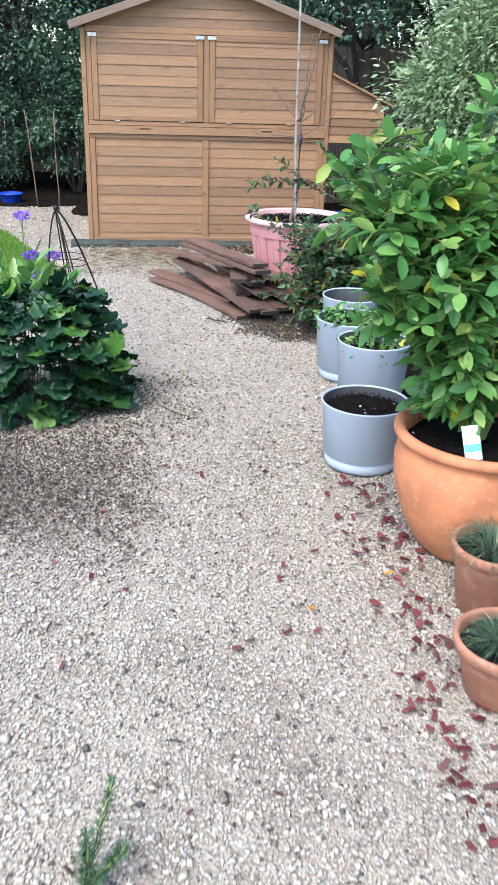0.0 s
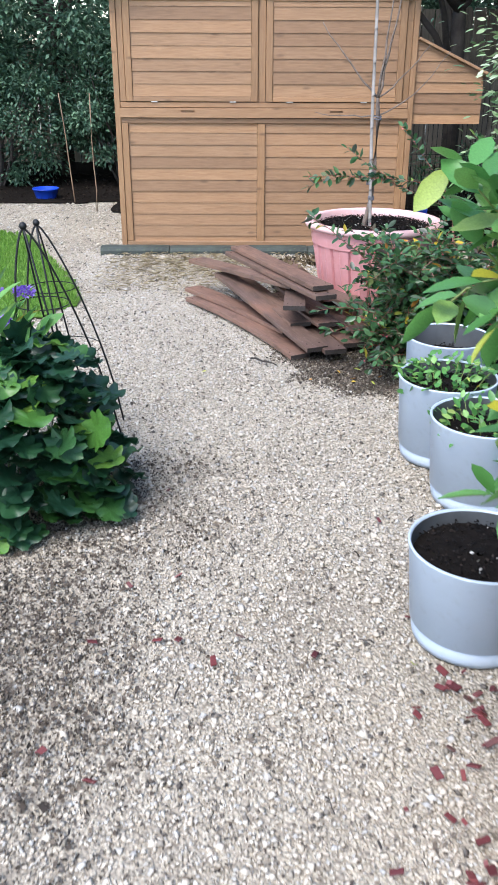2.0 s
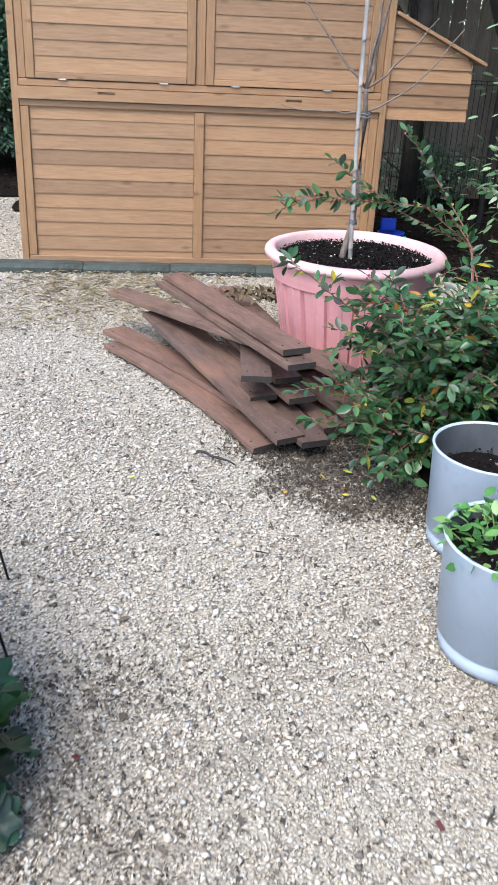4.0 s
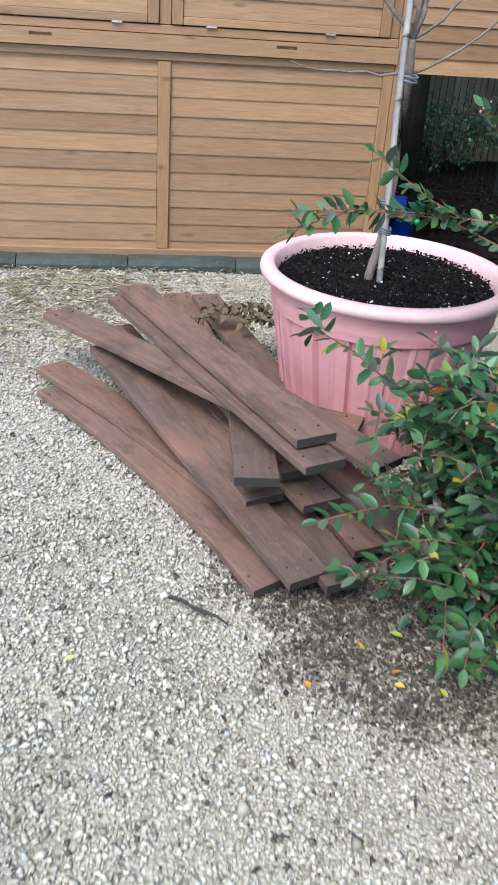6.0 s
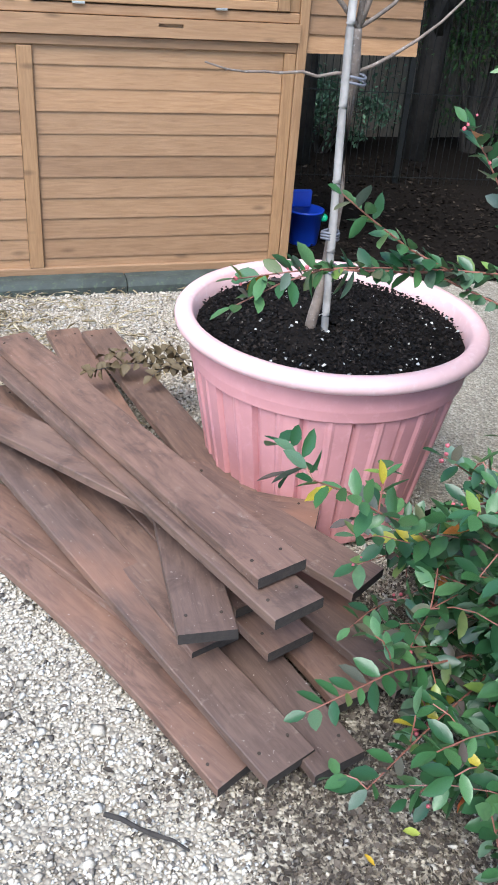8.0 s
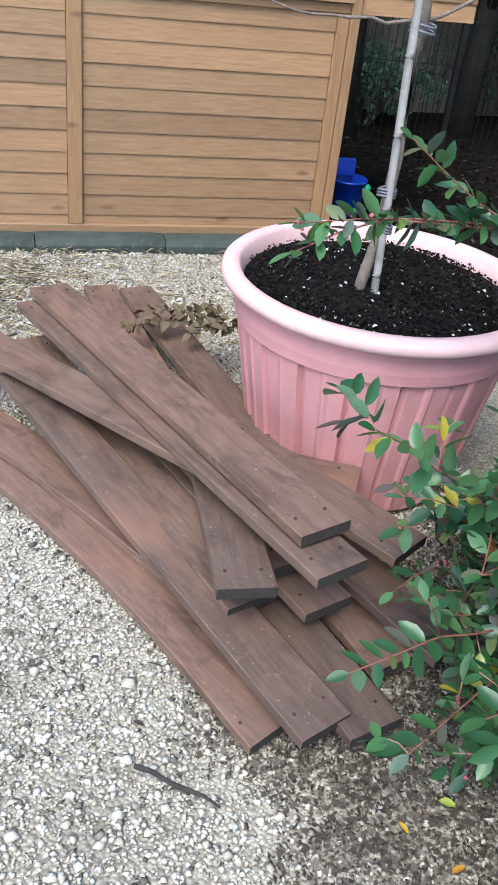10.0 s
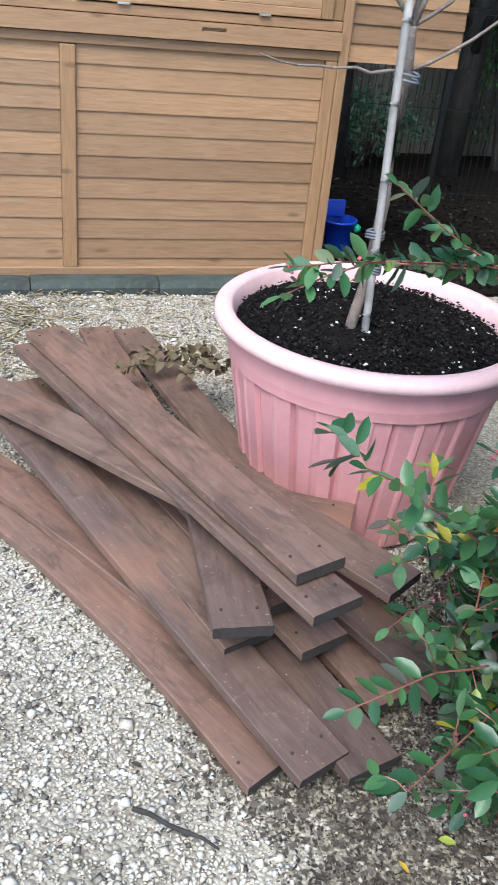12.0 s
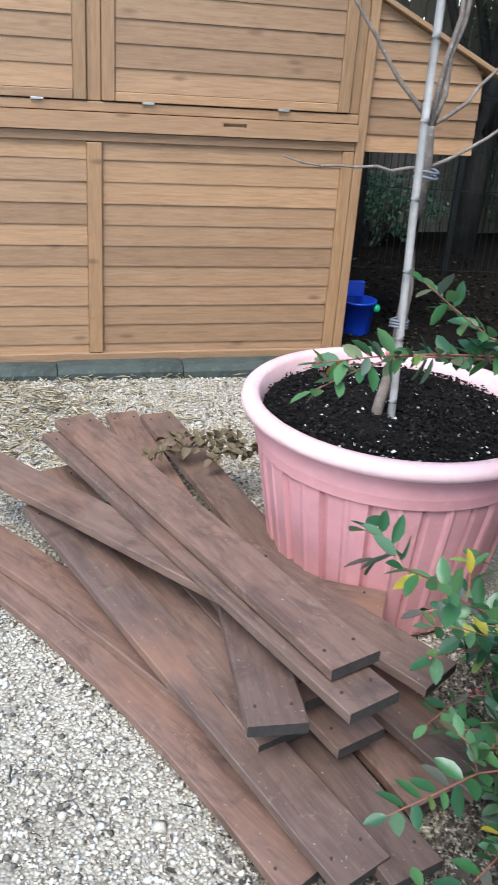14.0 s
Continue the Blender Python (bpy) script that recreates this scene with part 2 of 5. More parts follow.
dead_leaf_mat = island_ramp("withered_leaf", [(0.0, (0.05, 0.035, 0.02)), (0.6, (0.12, 0.085, 0.04)), (1.0, (0.16, 0.18, 0.06))], 0.7, 60.0)
purple_mat = island_ramp("purple_petals", [(0.0, (0.16, 0.07, 0.46)), (0.6, (0.30, 0.15, 0.66)), (1.0, (0.48, 0.33, 0.80))], 0.6, 60.0, 0.0005, 0.2)
berry_mat = plain("pink_bud", (0.55, 0.12, 0.14), 0.4, 0, 0.3)
blade_mat = island_ramp("tufted_grass", [(0.0, (0.035, 0.085, 0.05)), (0.6, (0.08, 0.15, 0.09)), (0.9, (0.17, 0.24, 0.13)), (1.0, (0.55, 0.48, 0.28))], 0.5, 40.0, 0.0005, 0.2)
rosemary_mat = island_ramp("needle_leaves", [(0.0, (0.03, 0.09, 0.04)), (0.6, (0.07, 0.16, 0.07)), (1.0, (0.15, 0.25, 0.13))], 0.5, 40.0, 0.0005, 0.15)
ground_mat = ground_material()


# ---- mesh helpers ----
rng = np.random.default_rng(7)


def part(name, bm, mat, parent=None, label="", smooth=False):
    me = bpy.data.meshes.new(name)
    bm.to_mesh(me)
    bm.free()
    me.materials.append(mat)
    if smooth:
        for p in me.polygons:
            p.use_smooth = True
    ob = new(name, me)
    ob.parent = parent
    if label:
        ob["label"] = label
    return ob


def thing(name, at, label, category, group="", kind=""):
    ob = new(name)
    ob.location = at
    ob.empty_display_size = 0.05
    return tagged(ob, label, category, group, kind)


def add_box(bm, lo, hi, bevel=0.0):
    c = [(a + b) / 2 for a, b in zip(lo, hi)]
    s = [b - a for a, b in zip(lo, hi)]
    r = bmesh.ops.create_cube(bm, size=1.0, matrix=Matrix.Translation(c) @ Matrix.Diagonal((*s, 1)))
    if bevel:
        edges = list({e for v in r["verts"] for e in v.link_edges})
        bmesh.ops.bevel(bm, geom=edges, offset=bevel, segments=1, affect="EDGES", profile=0.5)


def box(lo, hi, bevel=0.003):
    bm = bmesh.new()
    add_box(bm, lo, hi, bevel)
    return bm


def lathe(profile, seg=48, ribs=None):
    """A turned shape from (radius, z) pairs; ribs(angle, z) adds to the radius."""
    bm = bmesh.new()
    rings = []
    for r, z in profile:
        ring = []
        for k in range(seg):
            a = 2 * math.pi * k / seg
            rr = max(r + (ribs(a, z) if ribs else 0), 1e-4)
            ring.append(bm.verts.new((rr * math.cos(a), rr * math.sin(a), z)))
        rings.append(ring)
    for a, b in zip(rings, rings[1:]):
        for k in range(seg):
            j = (k + 1) % seg
            bm.faces.new((a[k], a[j], b[j], b[k]))
    return bm


def tube(bm, pts, radii, sides=7):
    pts = [Vector(p) for p in pts]
    rings = []
    for i, p in enumerate(pts):
        d = (pts[min(i + 1, len(pts) - 1)] - pts[max(i - 1, 0)]).normalized()
        q = d.to_track_quat("Z", "Y")
        r = radii[i] if isinstance(radii, (list, tuple)) else radii
        rings.append([bm.verts.new(p + q @ Vector((r * math.cos(2 * math.pi * k / sides), r * math.sin(2 * math.pi * k / sides), 0))) for k in range(sides)])
    for a, b in zip(rings, rings[1:]):
        for k in range(sides):
            j = (k + 1) % sides
            bm.faces.new((a[k], a[j], b[j], b[k]))
    bm.faces.new(rings[0][::-1])
    bm.faces.new(rings[-1])


def bend(a, b, sag, n=7, wob=0.0):
    a, b = Vector(a), Vector(b)
    out = []
    for i in range(n):
        t = i / (n - 1)
        p = a.lerp(b, t) + Vector((0, 0, sag * 4 * t * (1 - t)))
        if wob and 0 < i < n - 1:
            p += Vector(rng.normal(0, wob, 3))
        out.append(p)
    return out


def mesh_from(verts, tris, name, mat, smooth=False):
    verts, tris = np.asarray(verts, np.float32), np.asarray(tris, np.int32)
    me = bpy.data.meshes.new(name)
    me.vertices.add(len(verts))
    me.vertices.foreach_set("co", verts.ravel())
    me.loops.add(tris.size)
    me.loops.foreach_set("vertex_index", tris.ravel())
    me.polygons.add(len(tris))
    me.polygons.foreach_set("loop_start", np.arange(0, tris.size, 3, dtype=np.int32))
    me.polygons.foreach_set("loop_total", np.full(len(tris), 3, np.int32))
    if smooth:
        me.polygons.foreach_set("use_smooth", np.ones(len(tris), bool))
    me.update(calc_edges=True)
    me.materials.append(mat)
    return me


def leaf_shape(wide=0.45, fold=0.14, droop=0.12, tip=0.9):
    """A pointed oval leaf of length 1 along +y, folded along its rib."""
    ys = (0.22, 0.5, 0.8)
    ws = (0.36 * wide, 0.5 * wide, 0.33 * wide * tip)
    v = [(0, 0, 0), (0, 1, -droop)]
    for y, w in zip(ys, ws):
        zr = -droop * y * y
        v += [(-w, y, zr + fold * w), (0, y, zr - 0.02), (w, y, zr + fold * w)]
    t = [(0, 3, 2), (0, 4, 3)]
    for k in (2, 5):
        t += [(k, k + 1, k + 4), (k, k + 4, k + 3), (k + 1, k + 2, k + 5), (k + 1, k + 5, k + 4)]
    t += [(8, 9, 1), (9, 10, 1)]
    return np.array(v, float), np.array(t)


def small_leaf(wide=0.5):
    v = [(0, 0, 0), (-wide / 2, 0.5, 0.06), (0, 0.5, -0.03), (wide / 2, 0.5, 0.06), (0, 1, -0.1)]
    return np.array(v, float), np.array([(0, 2, 1), (0, 3, 2), (1, 2, 4), (2, 3, 4)])


def lobed_leaf(lobes=7, seg=28):
    """A round lobed leaf with ruffled edges; its stalk end at the origin, along +y."""
    v = [(0, 0.42, -0.05)]
    for k in range(seg):
        a = -math.pi / 2 + 2 * math.pi * k / seg
        r = 0.5 * (0.86 + 0.14 * math.cos(lobes * a + 0.4)) * (0.55 if k == 0 else 1.0)
        v.append((r * math.cos(a), 0.42 + r * math.sin(a), 0.05 * math.sin(3 * a) + 0.06 * math.cos(lobes * a)))
        v.append((0.55 * r * math.cos(a), 0.42 + 0.55 * r * math.sin(a), -0.01 + 0.02 * math.sin(3 * a)))
    t = []
    for k in range(seg):
        j = (k + 1) % seg
        t += [(0, 2 + 2 * k, 2 + 2 * j), (2 + 2 * k, 1 + 2 * k, 1 + 2 * j), (2 + 2 * k, 1 + 2 * j, 2 + 2 * j)]
    return np.array(v, float), np.array(t)


def frames_from(dirs, ups):
    y = dirs / np.linalg.norm(dirs, axis=1, keepdims=True)
    x = np.cross(y, ups)
    x /= np.linalg.norm(x, axis=1, keepdims=True) + 1e-9
    return np.stack([x, y, np.cross(x, y)], 2)


def scatter(name, shape, pos, dirs, sizes, mat, ups=None, smooth=False):
    """Many copies of a small shape as one mesh."""
    sv, st = shape
    n = len(pos)
    if ups is None:
        ups = np.tile((0, 0, 1.0), (n, 1)) + rng.normal(0, 0.45, (n, 3))
    rot = frames_from(np.asarray(dirs, float), ups)
    v = np.einsum("nij,kj->nki", rot, sv) * np.asarray(sizes)[:, None, None] + np.asarray(pos)[:, None, :]
    t = st[None] + (np.arange(n) * len(sv))[:, None, None]
    return mesh_from(v.reshape(-1, 3), t.reshape(-1, 3), name, mat, smooth)


def leaf_objects(name, mesh, parent, pos, dirs, sizes, spread=0.35, ups=None):
    """Leaves that can be told apart: objects of their own on one mesh."""
    n = len(pos)
    if ups is None:
        ups = np.tile((0, 0, 1.0), (n, 1)) + rng.normal(0, spread, (n, 3))
    rot = frames_from(np.asarray(dirs, float), ups)
    for p, r, s in zip(pos, rot, sizes):
        ob = new(name, mesh)
        ob.parent = parent
        ob.matrix_basis = Matrix.Translation(Vector(p)) @ Matrix(r.tolist()).to_4x4() @ Matrix.Diagonal((s, s, s, 1))


def stuff(name, mesh, parent, label=""):
    ob = new(name, mesh)
    ob.parent = parent
    ob["kind"] = "stuff"
    if label:
        ob["label"] = label
    return ob


# ---- ground ----
def gravel_edge_right(y):
    return 1.62 + 0.08 * math.sin(2.1 * y) + 0.05 * math.sin(5.3 * y + 1)


def build_ground():
    bm = bmesh.new()
    xs = [-600, -60, -12] + list(np.linspace(-5, 6, 56)) + [12, 60, 600]
    ys = [-600, -60, -14] + list(np.linspace(-11, 8, 96)) + [14, 60, 600]
    grid = []
    for y in ys:
        row = []
        for x in xs:
            near = -6 < x < 7 and -12 < y < 9
            z = 0.012 * noise.noise((x * 0.9, y * 0.9, 0)) - 0.012 if near else -0.02
            row.append(bm.verts.new((x, y, z)))
        grid.append(row)
    for a, b in zip(grid, grid[1:]):
        for i in range(len(xs) - 1):
            bm.faces.new((a[i], a[i + 1], b[i + 1], b[i]))
    ob = part("ground", bm, ground_mat, None, smooth=True)
    tagged(ob, "pale beige gravel ground with dirt between the stones", "ground", kind="structure")
    return ob


ground = build_ground()


def blob_patch(name, mat, inside, x0, x1, y0, y1, step, z, label, category):
    """A low bed laid on the ground, over the cells where inside(x, y) holds."""
    bm = bmesh.new()
    seen = {}

    def vert(i, j):
        if (i, j) not in seen:
            x, y = x0 + i * step, y0 + j * step
            seen[i, j] = bm.verts.new((x + 0.4 * step * noise.noise((x * 9, y * 9, 3)), y + 0.4 * step * noise.noise((x * 9, y * 9, 8)), z + 0.012 * noise.noise((x * 4, y * 4, 5))))
        return seen[i, j]

    for i in range(int((x1 - x0) / step)):
        for j in range(int((y1 - y0) / step)):
            x, y = x0 + (i + 0.5) * step, y0 + (j + 0.5) * step
            if inside(x + 0.08 * noise.noise((x * 5, y * 5, 0)), y + 0.08 * noise.noise((x * 5, y * 5, 2))):
                bm.faces.new((vert(i, j), vert(i + 1, j), vert(i + 1, j + 1), vert(i, j + 1)))
    r = bmesh.ops.extrude_face_region(bm, geom=bm.faces[:])
    for v in r["geom"]:
        if isinstance(v, bmesh.types.BMVert):
            v.co.z += 0.012
    ob = part(name, bm, mat, None, smooth=True)
    return tagged(ob, label, category, kind="structure")


def bed_back(x, y):
    return y > 2.6 + 0.35 * max(-1.2, min(0, -0.9 - x)) * -1.0 if x < -0.6 else y > 1.9


def bed_right(x, y):
    return (x > 2.15 and y > 0.15) or (x > 2.9 and y > -0.2) or (x > gravel_edge_right(y) + 0.30 + 0.2 * noise.noise((x, y * 1.7, 11)) and -8.6 + 0.8 * noise.noise((x * 0.8, y, 12)) < y < -2.2)


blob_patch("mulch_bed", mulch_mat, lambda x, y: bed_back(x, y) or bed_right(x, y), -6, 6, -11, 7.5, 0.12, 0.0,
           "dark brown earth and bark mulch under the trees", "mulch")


def lawn_inside(x, y):
    edge = np.interp(y, (-2.35, -2.2, -1.75, -0.94, 0.57, 0.8, 0.95), (-1.0, -0.62, -0.30, -0.57, -1.21, -1.6, -3.0))
    return -2.4 < y < 0.95 and -3 < x < edge


blob_patch("lawn_bed", grass_mat, lawn_inside, -3.1, 0.2, -2.5, 0.9, 0.06, 0.004, "earth under a small green lawn", "earth")


def dirt_amount(x, y):
    """How much earth has worked up between the stones."""
    e = 0.72 + 0.3 * noise.noise((x * 2.2, y * 2.2, 6)) + 0.12 * noise.noise((x * 7, y * 7, 6))
    ends = max(0.0, min(1.0, (y + 6.5) / 0.6, (-4.2 - y) / 0.2))
    return ends * max(0.0, min(1.0, (e - x) / 0.6)) if x > -1.5 else 0.0


def scatter_where(n, x0, x1, y0, y1, keep):
    p = np.stack([rng.uniform(x0, x1, n), rng.uniform(y0, y1, n)], 1)
    return p[[bool(keep(x, y)) for x, y in p]]


earth_mat = island_ramp("earth_crumbs", [(0.0, (0.035, 0.026, 0.020)), (0.5, (0.085, 0.064, 0.048)), (1.0, (0.17, 0.135, 0.10))], 0.9, 120.0)


# damp earth by the shrub; its darkness also stands in for the pile's shadow
def shrub_damp_shade(x, y):
    d = math.hypot((x - 1.74) / 0.68, (y + 2.93) / 0.62) + 0.25 * noise.noise((x * 6, y * 6, 7))
    return max(0.0, min(1.0, (1.12 - d) / 0.35))


def build_gravel():
    octa = np.array([(1, 0, 0), (-1, 0, 0), (0, 1, 0), (0, -1, 0), (0, 0, 1), (0, 0, -1)], float)
    tris = np.array([(0, 2, 4), (2, 1, 4), (1, 3, 4), (3, 0, 4), (2, 0, 5), (1, 2, 5), (3, 1, 5), (0, 3, 5)])

    def keep(x, y):
        if bed_back(x, y) or bed_right(x, y) or lawn_inside(x, y) or (y > -0.02 and -0.3 < x < 2.4):
            return False
        thin = noise.noise((x * 1.3, y * 1.3, 4)) + 0.5 * noise.noise((x * 4, y * 4, 9))
        dirty = 0.75 * dirt_amount(x, y)
        clump = noise.noise((x * 13, y * 13, 21)) + 0.4 * noise.noise((x * 31, y * 31, 3))
        bare = 0.85 if clump > 0.46 - 0.25 * max(0, thin) - 0.5 * dirty else 0.0
        by_shrub = 0.74 * shrub_damp_shade(x, y)
        return rng.random() > 0.15 * max(0, thin) + dirty * 0.6 + by_shrub + bare

    near = scatter_where(135000, -0.5, 2.1, -4.4, -0.1, keep)
    mid = scatter_where(112000, -0.7, 2.1, -8.4, -4.4, keep)
    far = scatter_where(22000, -3.4, -0.3, -2.6, 3.2, keep)
    edge = scatter_where(30000, -4.0, 2.2, -11.0, -2.4, lambda x, y: not (-0.7 < x < 2.1 and y > -8.4) and keep(x, y) and rng.random() < 1.1 - 0.3 * max(0, -0.7 - x) - 0.35 * max(0, -8.4 - y))
    p = np.concatenate([near, mid, far, edge])
    n = len(p)
    size = rng.gamma(2.4, 0.00128, n) + 0.0022
    size[len(near) + len(mid):] *= 1.5
    v = octa[None] * (1 + rng.normal(0, 0.28, (n, 6, 1)))
    v = v + rng.normal(0, 0.18, (n, 6, 3))
    a = rng.uniform(0, 2 * math.pi, n)
    c, s = np.cos(a), np.sin(a)
    tilt = rng.normal(0, 0.4, n)
    v[:, :, 2] *= 0.65
    x = v[:, :, 0] * c[:, None] - v[:, :, 1] * s[:, None]
    y = v[:, :, 0] * s[:, None] + v[:, :, 1] * c[:, None]
    z = v[:, :, 2] + tilt[:, None] * v[:, :, 0] * 0.5
    v = np.stack([x, y, z], 2) * size[:, None, None]
    v[:, :, 0] += p[:, 0:1]
    v[:, :, 1] += p[:, 1:2]
    gz = np.array([0.012 * noise.noise((q[0] * 0.9, q[1] * 0.9, 0)) - 0.012 for q in p])
    v[:, :, 2] += (gz + size * 0.35 + rng.uniform(0, 0.003, n))[:, None]
    t = tris[None] + (np.arange(n) * 6)[:, None, None]
    ob = new("gravel", mesh_from(v.reshape(-1, 3), t.reshape(-1, 3), "gravel", gravel_mat))
    tagged(ob, "loose crushed cream and grey gravel stones", "gravel", kind="stuff")


build_gravel()


def build_earth_crumbs():
    p = scatter_where(110000, -1.2, 1.1, -6.6, -4.2, lambda x, y: rng.random() < 0.85 * dirt_amount(x, y) + 0.03)
    # denser dark crumbs here also draw the shadow under the plank ends
    q = scatter_where(95000, 0.95, 2.4, -3.9, -2.0, lambda x, y: rng.random() < 0.8 * shrub_damp_shade(x, y))
    s = scatter_where(9000, -0.4, 1.7, -8.3, -0.3, lambda x, y: noise.noise((x * 13, y * 13, 21)) > 0.25)
    p = np.concatenate([p, q, s])
    n = len(p)
    pos = np.column_stack([p, rng.uniform(-0.012, 0.006, n)])
    ob = new("earth_crumbs", scatter("earth_crumbs", small_leaf(0.8), pos, rng.normal(0, 1, (n, 3)) * (1, 1, 0.5), rng.gamma(3.0, 0.0022, n) + 0.004, earth_mat, rng.normal(0, 1, (n, 3))))
    tagged(ob, "dark brown crumbs of earth among the gravel", "earth", kind="stuff")


build_earth_crumbs()


def build_mulch_chips():
    p = scatter_where(16000, 1.6, 4.2, -3.8, 2.4, bed_right)
    q = scatter_where(5000, -3.5, 0.2, 1.8, 5.0, bed_back)
    p = np.concatenate([p, q])
    n = len(p)
    pos = np.column_stack([p, rng.uniform(0.012, 0.03, n)])
    a = rng.uniform(0, 6.28, n)
    dirs = np.column_stack([np.cos(a), np.sin(a), rng.normal(0, 0.25, n)])
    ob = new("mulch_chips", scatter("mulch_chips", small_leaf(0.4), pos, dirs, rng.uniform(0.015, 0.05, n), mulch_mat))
    tagged(ob, "dark bark chips and rotted leaves on the earth", "mulch", kind="stuff")


build_mulch_chips()


def build_path_bits():
    p = scatter_where(9000, -0.9, 1.7, -8.8, -0.4, lambda x, y: rng.random() < 0.30 + 0.9 * max(0.0, noise.noise((x * 5, y * 5, 31))))
    n = len(p)
    a = rng.uniform(0, 6.28, n)
    dirs = np.column_stack([np.cos(a), np.sin(a), rng.normal(0, 0.2, n)])
    pos = np.column_stack([p, rng.uniform(-0.004, 0.004, n)])
    ob = new("bark_bits", scatter("bark_bits", leaf_shape(0.42, 0.5, 0.3), pos, dirs, rng.gamma(2.5, 0.0038, n) + 0.005, earth_mat))
    tagged(ob, "small dark bits of bark and dead leaf among the gravel", "bark", kind="stuff")


build_path_bits()


def build_grass():
    p = scatter_where(42000, -3.0, 0.3, -2.4, 0.9, lawn_inside)
    n = len(p)
    pos = np.column_stack([p, np.full(n, 0.012)])
    dirs = np.column_stack([rng.normal(0, 0.45, n), rng.normal(0, 0.45, n), np.ones(n)])
    ob = new("lawn_grass", scatter("lawn_grass", small_leaf(0.13), pos, dirs, rng.uniform(0.03, 0.06, n), grass_mat, rng.normal(0, 1, (n, 3))))
    tagged(ob, "short bright green lawn grass", "grass", kind="stuff")


build_grass()


def build_straw():
    p = scatter_where(5000, -0.3, 1.7, -1.5, -0.1, lambda x, y: rng.random() < math.exp(-((x - 0.45) / 0.6) ** 2 - ((y + 0.6) / 0.5) ** 2) + 0.12)
    n = len(p)
    a = rng.uniform(0, 6.28, n)
    dirs = np.column_stack([np.cos(a), np.sin(a), rng.normal(0, 0.12, n)])
    pos = np.column_stack([p, rng.uniform(0.004, 0.02, n)])
    ob = new("straw", scatter("straw", small_leaf(0.07), pos, dirs, rng.uniform(0.03, 0.1, n), straw_mat, None))
    tagged(ob, "pale dry straw strewn on the gravel by the coop", "straw", kind="stuff")


build_straw()


# ---- chicken coop ----
X0, X1, MID, ZB, ZT = -0.23, 2.29, 1.008, 0.036, 2.08


def lap_board(w, h, thick=0.018, lap=0.006):
    """A lapped weatherboard: its lower edge stands proud."""
    bm = bmesh.new()
    prof = [(0.0, 0.0), (-thick, 0.0), (-thick, h * 0.02 + 0.002), (-thick + lap, h), (0.0, h)]
    ends = [[bm.verts.new((x, y, z)) for y, z in prof] for x in (0, w)]
    k = len(prof)
    for i in range(k):
        j = (i + 1) % k
        bm.faces.new((ends[0][i], ends[0][j], ends[1][j], ends[1][i]))
    bm.faces.new(ends[0][::-1])
    bm.faces.new(ends[1])
    bmesh.ops.recalc_face_normals(bm, faces=bm.faces)
    return bm


def boards(parent, x0, x1, z0, z1, n, y, name="board"):
    h = (z1 - z0) / n
    me = None
    for i in range(n):
        if me is None:
            ob = part(name, lap_board(x1 - x0, h - 0.0012), coop_wood, parent)
            me = ob.data
        else:
            ob = new(name, me)
            ob.parent = parent
        ob.location = (x0, y + rng.uniform(-0.0012, 0.0012), z0 + i * h)


